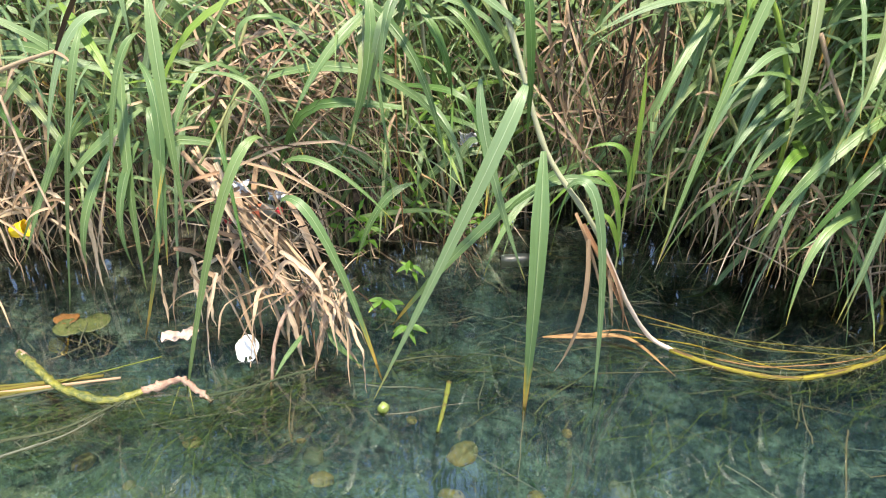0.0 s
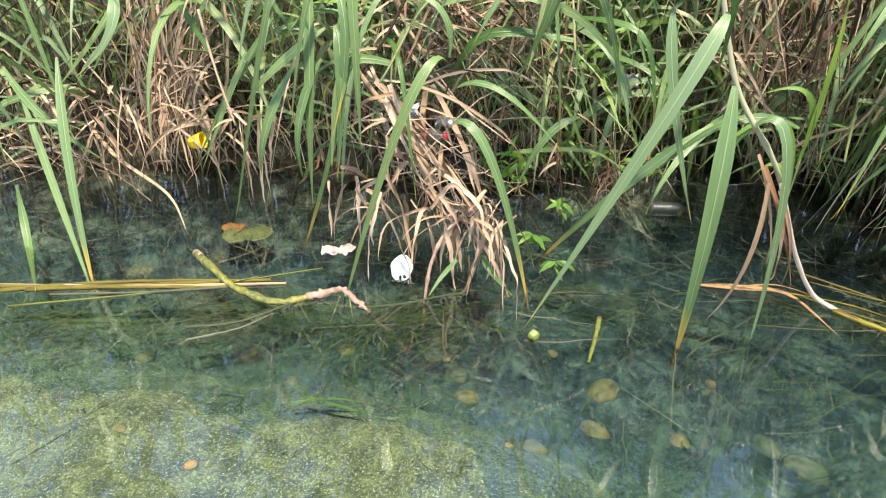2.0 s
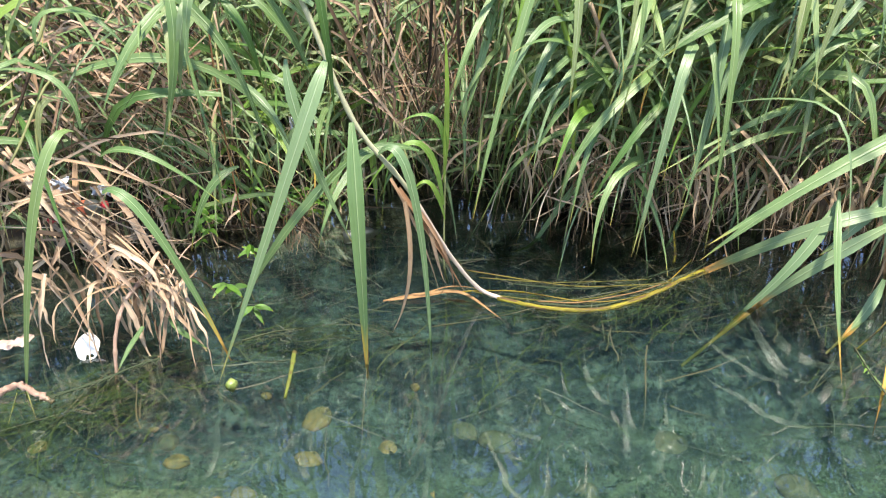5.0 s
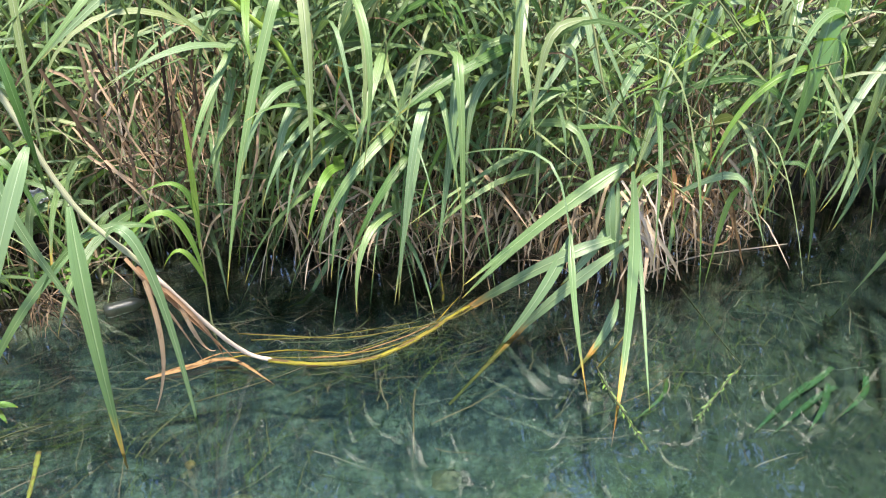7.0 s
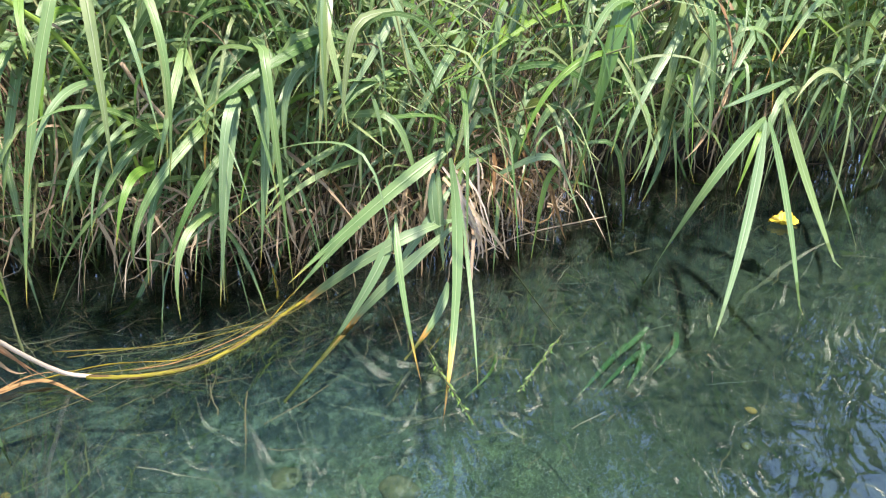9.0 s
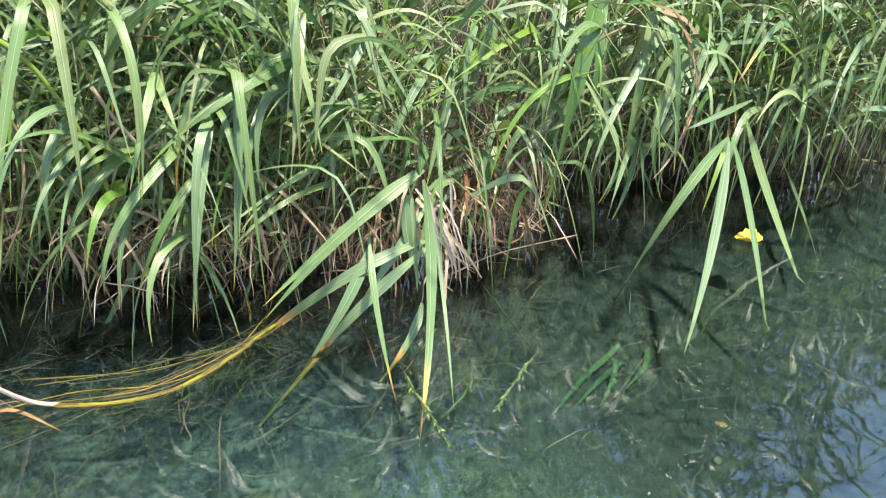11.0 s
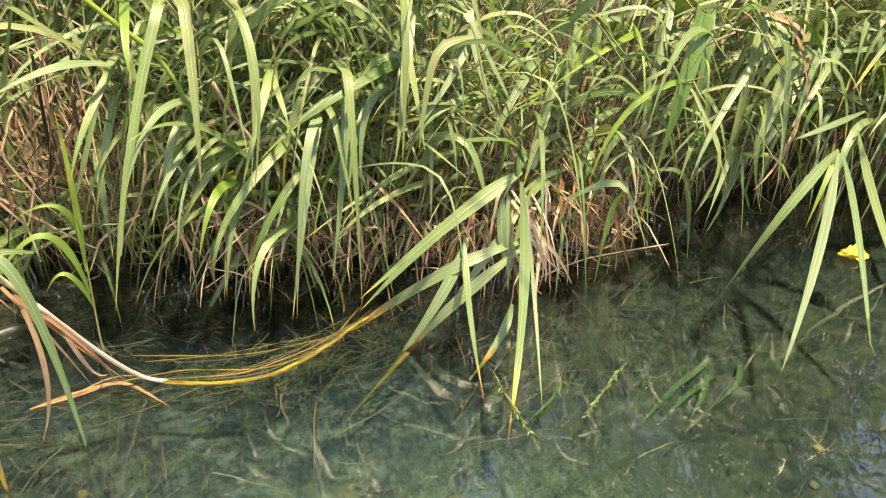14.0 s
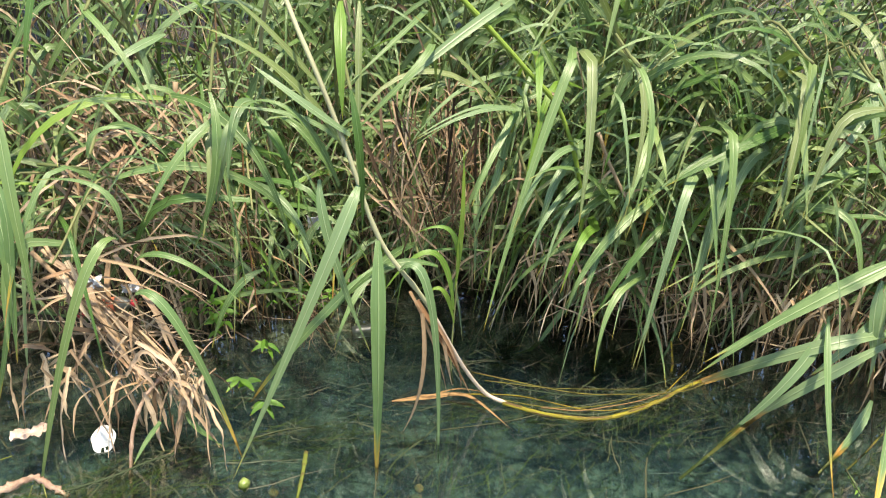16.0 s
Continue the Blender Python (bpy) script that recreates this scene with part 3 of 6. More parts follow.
def front_plants():
    """Single plants along the water's edge, leaning over it."""
    r = random.Random(5)
    for i in range(210):
        if i < 130:
            x = -2.7 + 8.6 * (i + r.uniform(-0.4, 0.4)) / 130
        else:                  # thickest from the bay to the bend of the bank
            x = 1.0 + 3.4 * (i - 130 + r.uniform(-0.4, 0.4)) / 80
        y = shore(x) + r.uniform(0.06, 0.40)
        bent = i % 3 != 0
        big = float(np.interp(x, [2.2, 3.0], [1.0, 1.25]))
        if 1.95 < x < 3.5 and r.random() < 0.55:      # the growth is open round the bank's corner
            continue
        if bent:
            line = arching_culm(x, y, r.uniform(0.45, 1.1), r.uniform(0.25, 0.75) * big, r.uniform(-0.3, 0.3))
        else:
            line = random_culm(x, y, r.uniform(0.6, 1.2), r.uniform(0.2, 0.6), r.uniform(-0.3, 0.25))
        kind = r.choice("ggbbpk")
        p = thing("grass_plant", PLANT_LABELS.get(kind, PLANT_LABELS["g"]), "grass", "tall grass along the bank", at=line[0])
        part("culm", tube(line - line[0], r.uniform(0.0035, 0.006), 6, 0.6, nodes=5), CULM_GREEN, p)
        for l, w, f, tw in culm_blades(line, r, 0.3 if bent else 0.2, r.randint(5, 8), 0.95 * big):
            if bent:
                d = l[1] - l[0]
                l = droop(l[0], (d[0] * 1.7 - 0.012, d[1] - 0.01, abs(d[2]) * r.uniform(0.1, 1.0)), big * r.uniform(0.30, 0.75), r.uniform(0.7, 2.0), 12, r.uniform(0.2, 0.55) if r.random() < 0.7 else 0.0)
            l[:, 2] = np.maximum(l[:, 2], -0.03)
            k = kind if r.random() < 0.6 else r.choice("ybgtpk")
            part("blade", blade(l - line[0], w * 1.2, f, tw, 0.08, wavy=r.uniform(0, 0.04)), LOOKS[k], p, PART_LABELS.get(k, ""))


front_plants()

# ---- the plants that hang over the water ----
hero_plant([  # A
    ((-0.850, 1.720, 0.902), (-0.911, 1.640, 0.679), (-1.209, 1.898, 0.000), 0.027, 'g'),
    ((-0.818, 1.780, 0.917), (-0.921, 1.720, 0.837), (-1.025, 1.700, 0.556), 0.032, 'b'),
    ((-0.739, 1.750, 0.871), (-0.795, 1.680, 0.763), (-0.881, 1.680, 0.418), 0.031, 'g'),
    ((-0.966, 1.850, 0.928), (-0.865, 1.750, 0.843), (-0.804, 1.700, 0.751), 0.035, 'y'),
])
hero_plant([  # B
    ((-0.678, 1.700, 0.990), (-0.653, 1.600, 0.756), (-0.660, 1.600, 0.388), 0.035, 'g'),
    ((-0.743, 1.720, 0.807), (-0.700, 1.620, 0.582), (-0.916, 1.779, 0.000), 0.033, 't'),
    ((-0.727, 1.680, 0.706), (-0.705, 1.620, 0.582), (-0.741, 1.620, 0.295), 0.038, 'g'),
    ((-0.787, 1.720, 0.606), (-0.850, 1.660, 0.443), (-0.862, 1.680, 0.254), 0.036, 'g'),
    ((-0.875, 1.740, 0.577), (-0.954, 1.680, 0.419), (-1.001, 1.700, 0.254), 0.034, 'g'),
])
hero_plant([  # C
    ((-0.423, 1.560, 0.663), (-0.509, 1.460, 0.556), (-0.705, 1.511, 0.000), 0.030, 'g'),
    ((-0.413, 1.600, 0.487), (-0.307, 1.540, 0.421), (-0.200, 1.566, 0.000), 0.031, 't'),
    ((-0.411, 1.660, 0.561), (-0.287, 1.600, 0.575), (-0.130, 1.600, 0.419), 0.020, 'g'),
    ((-0.420, 1.600, 0.656), (-0.450, 1.600, 0.779), (-0.606, 1.650, 0.795), 0.019, 'g'),
    ((-0.482, 1.660, 0.843), (-0.431, 1.660, 0.918), (-0.300, 1.700, 0.871), 0.020, 'g'),
])
hero_plant([  # D
    ((0.223, 1.620, 0.509), (0.038, 1.600, 0.344), (-0.153, 1.792, 0.000), 0.034, 't'),
    ((0.169, 1.440, 0.813), (0.062, 1.360, 0.602), (-0.198, 1.400, 0.003), 0.042, 'b'),
    ((0.214, 1.450, 0.661), (0.200, 1.360, 0.411), (0.191, 1.382, 0.000), 0.049, 't'),
    ((0.080, 1.550, 0.796), (0.102, 1.500, 0.615), (0.197, 1.520, 0.286), 0.031, 'b'),
    ((0.267, 1.450, 0.570), (0.341, 1.400, 0.513), (0.381, 1.445, 0.000), 0.032, 'b'),
    ((0.117, 1.550, 0.808), (0.042, 1.550, 0.924), (-0.018, 1.600, 0.946), 0.020, 'g'),
    ((0.159, 1.450, 1.039), (0.174, 1.420, 0.873), (0.178, 1.480, 0.661), 0.024, 'k'),
    ((0.381, 1.500, 0.554), (0.220, 1.480, 0.565), (0.083, 1.550, 0.385), 0.024, 'g'),
])
hero_plant([  # E
    ((0.502, 1.800, 0.326), (0.514, 1.780, 0.589), (0.515, 1.800, 0.804), 0.037, 'y'),
    ((0.506, 1.800, 0.372), (0.479, 1.780, 0.538), (0.366, 1.800, 0.527), 0.033, 'y'),
    ((0.499, 1.800, 0.250), (0.414, 1.780, 0.473), (0.241, 1.800, 0.294), 0.042, 'y'),
    ((0.502, 1.800, 0.200), (0.451, 1.780, 0.341), (0.389, 1.800, 0.284), 0.030, 'y'),
    ((0.527, 1.850, 0.544), (0.600, 1.830, 0.737), (0.668, 1.850, 0.880), 0.029, 'g'),
], [(0.519, 1.86, -0.08), (0.499, 1.82, 0.04), (0.507, 1.80, 0.353)], radius=0.004, slim=0.52)
hero_plant([  # F
    ((0.879, 1.800, 0.759), (0.762, 1.700, 0.675), (0.730, 1.700, 0.439), 0.044, 'b'),
    ((1.008, 1.800, 0.626), (0.850, 1.720, 0.563), (0.734, 1.700, 0.389), 0.039, 'g'),
    ((1.037, 1.720, 0.575), (0.861, 1.600, 0.473), (0.814, 1.620, 0.285), 0.035, 'g'),
    ((0.682, 1.900, 0.801), (0.612, 1.800, 0.663), (0.559, 1.800, 0.490), 0.038, 'g'),
    ((0.680, 1.850, 0.708), (0.582, 1.780, 0.624), (0.530, 1.800, 0.474), 0.025, 'g'),
], slim=0.70, arched=True)
hero_plant([  # Ga
    ((-0.179, 1.700, 0.994), (-0.177, 1.620, 0.808), (-0.279, 1.720, 0.536), 0.030, 'g'),
    ((-0.122, 1.680, 0.935), (-0.151, 1.620, 0.859), (-0.190, 1.680, 0.697), 0.032, 'b'),
    ((-0.061, 1.600, 0.952), (-0.001, 1.550, 0.859), (0.017, 1.600, 0.718), 0.028, 'k'),
    ((-0.090, 1.750, 0.464), (-0.181, 1.700, 0.413), (-0.254, 1.700, 0.241), 0.027, 'g'),
    ((-0.198, 1.750, 0.886), (-0.267, 1.720, 0.826), (-0.394, 1.750, 0.665), 0.020, 'g'),
])
hero_plant([  # H
    ((0.974, 1.650, 1.048), (0.966, 1.520, 0.876), (0.926, 1.520, 0.570), 0.036, 'g'),
    ((1.165, 1.600, 0.735), (1.068, 1.500, 0.603), (1.014, 1.500, 0.143), 0.042, 'b'),
    ((1.080, 1.680, 0.640), (0.883, 1.600, 0.506), (0.810, 1.620, 0.321), 0.043, 'g'),
    ((1.134, 1.660, 0.566), (0.994, 1.600, 0.458), (0.900, 1.620, 0.261), 0.041, 'k'),
], slim=0.70, arched=True)
hero_plant([  # I
    ((1.254, 1.580, 0.867), (1.219, 1.480, 0.635), (1.240, 1.500, 0.132), 0.044, 'g'),
    ((1.398, 1.500, 1.077), (1.365, 1.440, 0.882), (1.367, 1.460, 0.584), 0.047, 'g'),
    ((1.447, 1.620, 0.871), (1.221, 1.550, 0.816), (1.058, 1.580, 0.716), 0.049, 'k'),
    ((1.435, 1.660, 0.792), (1.316, 1.600, 0.707), (1.306, 1.600, 0.435), 0.045, 'b'),
    ((1.683, 1.620, 0.544), (1.386, 1.560, 0.521), (1.066, 1.560, 0.376), 0.032, 'g'),
    ((1.586, 1.600, 0.464), (1.316, 1.540, 0.456), (1.149, 1.600, 0.291), 0.035, 'g'),
], slim=0.70, arched=True)
hero_plant([  # J
    ((1.755, 1.360, 0.544), (1.507, 1.360, 0.441), (1.187, 1.420, 0.210), 0.055, 'g'),
    ((1.701, 1.380, 0.462), (1.677, 1.340, 0.328), (1.732, 1.340, 0.161), 0.040, 'b'),
    ((1.566, 1.400, 0.346), (1.483, 1.250, 0.201), (1.438, 1.109, 0.000), 0.031, 't'),
    ((1.791, 1.340, 0.323), (1.722, 1.200, 0.121), (1.569, 0.978, 0.000), 0.019, 'b'),
    ((1.785, 1.380, 0.597), (1.748, 1.360, 0.587), (1.732, 1.350, 0.523), 0.050, 'g'),
    ((1.767, 1.360, 0.283), (1.494, 1.360, 0.262), (1.324, 1.604, 0.000), 0.047, 'o', (1.079, 1.571, -0.012)),
    ((1.764, 1.340, 0.271), (1.509, 1.320, 0.172), (1.381, 1.392, 0.000), 0.047, 'o', (1.066, 1.259, -0.075)),
    ((1.737, 1.340, 0.518), (1.680, 1.220, 0.244), (1.455, 0.972, 0.000), 0.056, 't'),
    ((1.570, 1.400, 0.313), (1.446, 1.340, 0.195), (1.323, 1.373, 0.000), 0.046, 'b'),
    ((1.779, 1.380, 0.397), (1.612, 1.340, 0.275), (1.514, 1.360, 0.162), 0.040, 'b'),
    ((1.725, 1.480, 0.436), (1.470, 1.450, 0.332), (1.228, 1.500, 0.110), 0.043, 'g'),
    ((1.719, 1.380, 0.471), (1.703, 1.340, 0.310), (1.720, 1.340, 0.111), 0.037, 'b'),
    ((1.707, 1.300, 0.091), (1.622, 1.250, 0.014), (1.41, 1.13, 0.004), 0.040, 'o'),
])
hero_plant([  # K
    ((1.609, 1.500, 1.022), (1.667, 1.420, 0.866), (1.807, 1.420, 0.645), 0.035, 'b'),
    ((1.808, 1.500, 0.715), (1.615, 1.450, 0.537), (1.544, 1.480, 0.245), 0.031, 'b'),
    ((1.665, 1.550, 0.914), (1.514, 1.500, 0.775), (1.398, 1.520, 0.622), 0.033, 'b'),
    ((1.999, 1.500, 0.811), (1.920, 1.450, 0.705), (1.888, 1.450, 0.570), 0.050, 'b'),
    ((1.764, 1.550, 0.754), (1.498, 1.500, 0.726), (1.424, 1.540, 0.549), 0.045, 'g'),
], slim=0.70, arched=True)
hero_plant([  # L
    ((2.46, 1.300, 0.998), (2.25, 1.188, 0.732), (2.20, 1.220, 0.320), 0.110, 'k'),
    ((2.672, 1.660, 0.961), (2.618, 1.600, 0.696), (2.673, 1.620, 0.302), 0.043, 'b'),
    ((2.278, 1.600, 0.838), (2.049, 1.520, 0.780), (1.794, 1.500, 0.707), 0.040, 'y'),
    ((2.633, 1.600, 0.511), (2.374, 1.550, 0.360), (2.325, 1.580, 0.216), 0.037, 'b'),
], slim=0.90, arched=True)
hero_plant([  # M
    ((2.891, 1.350, 0.962), (2.755, 1.280, 0.677), (2.761, 1.300, 0.366), 0.070, 'g'),
    ((3.345, 1.400, 0.755), (3.094, 1.320, 0.505), (3.027, 1.350, 0.373), 0.067, 'b'),
    ((3.003, 1.300, 0.900), (2.844, 1.280, 0.793), (2.824, 1.320, 0.502), 0.052, 'g'),
    ((2.986, 1.280, 0.924), (3.080, 1.220, 0.702), (2.975, 1.220, 0.297), 0.030, 'd'),
    ((2.917, 1.350, 0.426), (2.787, 1.280, 0.282), (2.705, 1.280, 0.127), 0.044, 'g'),
    ((2.910, 1.330, 0.408), (2.877, 1.260, 0.244), (2.948, 1.260, 0.002), 0.037, 't'),
    ((2.696, 1.500, 0.813), (2.727, 1.400, 0.590), (2.728, 1.420, 0.225), 0.047, 'b'),
    ((3.039, 1.350, 0.371), (3.137, 1.250, 0.317), (3.337, 1.220, -0.048), 0.037, 'g'),
], slim=0.70, arched=True)
hero_plant([  # N
    ((3.040, 1.020, 0.501), (2.593, 0.920, 0.400), (2.485, 1.039, -0.020), 0.051, 'g'),
    ((3.045, 1.020, 0.491), (2.774, 0.860, 0.244), (2.468, 0.718, -0.020), 0.055, 'b'),
    ((3.062, 1.020, 0.497), (3.002, 0.860, 0.266), (2.831, 0.634, -0.030), 0.058, 'g'),
    ((3.214, 1.050, 0.539), (3.295, 0.950, 0.275), (3.264, 0.725, -0.030), 0.058, 'g'),
    ((3.667, 1.100, 0.321), (3.812, 1.000, 0.070), (3.491, 0.745, -0.020), 0.062, 'g'),
    ((3.048, 1.000, 0.217), (2.991, 1.000, 0.443), (3.051, 1.030, 0.487), 0.039, 'g'),
    ((3.770, 1.100, 0.462), (3.912, 1.000, 0.289), (4.517, 1.000, -0.082), 0.075, 'g'),
    ((3.075, 1.040, 0.473), (2.929, 0.980, 0.416), (2.833, 0.960, 0.237), 0.028, 'y'),
    ((3.334, 1.100, 0.590), (2.952, 1.050, 0.592), (2.823, 1.100, 0.547), 0.029, 'b'),
    ((3.297, 1.100, 0.618), (2.924, 1.050, 0.833), (2.802, 1.100, 0.799), 0.032, 'g'),
])
hero_plant([  # O
    ((3.857, 1.250, 0.481), (3.707, 1.200, 0.715), (3.630, 1.200, 0.886), 0.029, 'y'),
    ((3.857, 1.250, 0.481), (3.887, 1.200, 0.657), (3.974, 1.200, 0.824), 0.037, 'y'),
    ((3.838, 1.250, 0.497), (3.517, 1.180, 0.750), (3.413, 1.150, 0.615), 0.034, 'y'),
    ((3.875, 1.250, 0.478), (3.485, 1.150, 0.747), (3.533, 1.120, 0.593), 0.033, 'y'),
    ((4.310, 1.200, 0.540), (4.284, 1.100, 0.337), (4.508, 1.100, -0.181), 0.075, 'b'),
    ((4.210, 1.300, 0.752), (3.607, 1.250, 0.789), (3.200, 1.300, 0.796), 0.040, 'b'),
    ((4.129, 1.300, 0.401), (4.246, 1.200, 0.260), (4.607, 1.200, -0.206), 0.068, 'b'),
])
hero_plant([  # Q
    ((-1.600, 1.750, 0.574), (-1.529, 1.580, 0.323), (-1.477, 1.463, 0.000), 0.037, 't'),
    ((-1.760, 1.750, 0.455), (-1.620, 1.600, 0.234), (-1.508, 1.482, 0.000), 0.035, 'g'),
    ((-1.841, 1.700, 0.169), (-1.799, 1.620, 0.010), (-1.631, 1.416, 0.000), 0.034, 'g'),
    ((-1.832, 1.800, 0.523), (-1.681, 1.720, 0.399), (-1.536, 1.750, 0.248), 0.032, 'g'),
    ((-1.511, 1.950, 0.736), (-1.478, 1.850, 0.628), (-1.669, 1.900, 0.466), 0.050, 'b'),
])
hero_plant([  # R
    ((-0.816, 1.780, 0.788), (-0.818, 1.680, 0.514), (-0.854, 1.700, 0.154), 0.038, 'g'),
    ((-0.795, 1.800, 0.667), (-0.935, 1.750, 0.565), (-1.059, 1.800, 0.443), 0.033, 'g'),
    ((-0.980, 1.900, 0.668), (-1.132, 1.850, 0.457), (-1.322, 1.900, 0.178), 0.029, 'g'),
    ((-1.059, 1.850, 0.580), (-1.144, 1.820, 0.413), (-1.276, 1.850, 0.184), 0.026, 'g'),
    ((-1.511, 2.000, 0.711), (-1.586, 1.950, 0.599), (-1.851, 2.000, 0.368), 0.037, 'g'),
])
hero_plant([  # S
    ((2.523, 1.300, 0.643), (2.563, 1.200, 0.492), (2.480, 1.200, 0.287), 0.048, 'g'),
    ((3.178, 1.250, 0.850), (2.926, 1.150, 0.681), (2.947, 1.150, 0.361), 0.057, 'b'),
    ((3.349, 1.200, 0.929), (3.222, 1.120, 0.714), (3.404, 1.120, 0.429), 0.057, 'b'),
    ((3.859, 1.150, 0.707), (3.565, 1.050, 0.591), (3.810, 1.050, 0.126), 0.062, 'g'),
    ((2.978, 1.300, 0.643), (2.795, 1.200, 0.470), (2.948, 1.200, 0.171), 0.047, 'g'),
    ((4.018, 1.100, 0.798), (3.744, 1.000, 0.626), (4.126, 1.000, 0.190), 0.070, 'g'),
    ((3.185, 1.200, 0.636), (2.908, 1.100, 0.521), (3.130, 1.100, 0.161), 0.043, 'k'),
], slim=0.70, arched=True)
hero_plant([  # T
    ((2.459, 1.450, 1.014), (2.319, 1.350, 0.827), (2.230, 1.350, 0.606), 0.046, 'b'),
    ((2.622, 1.400, 0.993), (2.506, 1.300, 0.801), (2.485, 1.300, 0.555), 0.057, 'k'),
    ((2.205, 1.500, 1.022), (2.083, 1.420, 0.836), (2.103, 1.420, 0.595), 0.039, 'g'),
    ((2.365, 1.500, 0.907), (2.131, 1.420, 0.883), (1.895, 1.420, 0.785), 0.036, 'y'),
    ((2.078, 1.500, 0.944), (1.973, 1.420, 0.741), (2.043, 1.420, 0.467), 0.046, 'b'),
], slim=0.70, arched=True)
hero_plant([  # V
    ((-0.440, 1.700, 1.189), (-0.339, 1.600, 1.073), (-0.300, 1.620, 0.920), 0.024, 'g'),
    ((0.129, 1.550, 0.777), (0.028, 1.500, 0.979), (-0.103, 1.550, 0.985), 0.025, 'g'),
    ((0.158, 1.500, 0.921), (0.030, 1.500, 1.019), (-0.068, 1.550, 1.090), 0.030, 'b'),
    ((0.370, 1.600, 1.105), (0.277, 1.550, 1.018), (0.135, 1.580, 0.872), 0.029, 'g'),
], slim=0.70, arched=True)
hero_plant([  # W
    ((0.857, 1.710, 1.058), (0.825, 1.600, 0.851), (0.799, 1.560, 0.604), 0.052, 'p'),
    ((0.983, 1.730, 1.061), (0.991, 1.620, 0.916), (0.944, 1.580, 0.601), 0.050, 'p'),
    ((1.075, 1.710, 0.856), (0.984, 1.600, 0.752), (0.913, 1.560, 0.597), 0.046, 'g'),
    ((1.083, 1.730, 0.857), (1.067, 1.620, 0.791), (1.070, 1.580, 0.727), 0.039, 'g'),
    ((0.788, 1.690, 1.058), (0.635, 1.580, 0.709), (0.528, 1.540, 0.311), 0.045, 'g'),
    ((0.842, 1.710, 0.809), (0.703, 1.600, 0.788), (0.604, 1.560, 0.607), 0.048, 'b'),
    ((0.871, 1.760, 0.692), (0.745, 1.650, 0.634), (0.666, 1.610, 0.508), 0.035, 'b'),
], slim=0.60, arched=True)
hero_plant([  # X
    ((1.059, 1.830, 0.618), (0.868, 1.720, 0.643), (0.731, 1.680, 0.551), 0.033, 'g'),
    ((0.934, 1.730, 0.539), (0.840, 1.620, 0.541), (0.773, 1.580, 0.397), 0.052, 'y'),
    ((0.995, 1.730, 0.532), (0.889, 1.620, 0.449), (0.834, 1.580, 0.248), 0.041, 'g'),
    ((1.188, 1.650, 0.724), (1.083, 1.540, 0.507), (1.001, 1.500, 0.156), 0.056, 'b'),
    ((1.291, 1.650, 0.845), (1.208, 1.540, 0.578), (1.139, 1.500, 0.244), 0.060, 'b'),
    ((1.443, 1.730, 0.749), (1.306, 1.620, 0.679), (1.243, 1.580, 0.466), 0.054, 'b'),
    ((1.090, 1.680, 0.386), (0.939, 1.570, 0.346), (0.890, 1.530, 0.132), 0.049, 'g'),
], slim=0.60, arched=True)
hero_plant([  # Y
    ((1.470, 1.590, 1.013), (1.388, 1.480, 0.850), (1.332, 1.440, 0.621), 0.063, 'p'),
    ((1.524, 1.740, 0.840), (1.238, 1.630, 0.798), (0.974, 1.590, 0.645), 0.065, 'k'),
    ((1.750, 1.690, 0.653), (1.532, 1.580, 0.569), (1.396, 1.540, 0.456), 0.044, 'g'),
    ((1.769, 1.690, 0.498), (1.405, 1.580, 0.523), (1.170, 1.540, 0.374), 0.032, 'g'),
    ((1.687, 1.590, 1.014), (1.669, 1.480, 0.825), (1.762, 1.440, 0.625), 0.047, 'b'),
    ((1.986, 1.590, 0.822), (1.785, 1.480, 0.731), (1.676, 1.440, 0.565), 0.062, 'b'),
    ((2.289, 1.640, 0.861), (2.025, 1.530, 0.782), (1.799, 1.490, 0.662), 0.043, 'y'),
    ((2.068, 1.570, 0.769), (1.911, 1.460, 0.643), (1.815, 1.420, 0.447), 0.083, 'p'),
    ((1.795, 1.690, 0.952), (1.622, 1.580, 0.854), (1.465, 1.540, 0.753), 0.043, 'b'),
], slim=0.60, arched=True)
hero_plant([  # Z
    ((2.529, 1.500, 0.966), (2.353, 1.390, 0.751), (2.291, 1.350, 0.582), 0.073, 'p'),
    ((2.978, 1.350, 0.882), (2.588, 1.240, 0.664), (2.412, 1.200, 0.429), 0.063, 'b'),
    ((3.238, 1.350, 0.871), (2.918, 1.240, 0.618), (2.761, 1.200, 0.426), 0.074, 'b'),
    ((2.882, 1.350, 0.439), (2.668, 1.240, 0.376), (2.554, 1.200, 0.187), 0.058, 'b'),
    ((2.874, 1.250, 0.961), (2.872, 1.140, 0.806), (2.883, 1.100, 0.624), 0.045, 'd'),
    ((3.224, 1.300, 0.531), (2.955, 1.190, 0.427), (2.742, 1.150, 0.345), 0.033, 'd'),
    ((3.407, 1.300, 0.831), (3.095, 1.190, 0.722), (2.881, 1.150, 0.539), 0.067, 'b'),
    ((2.754, 1.450, 0.877), (2.557, 1.340, 0.696), (2.611, 1.300, 0.445), 0.051, 'g'),
], slim=0.60, arched=True)
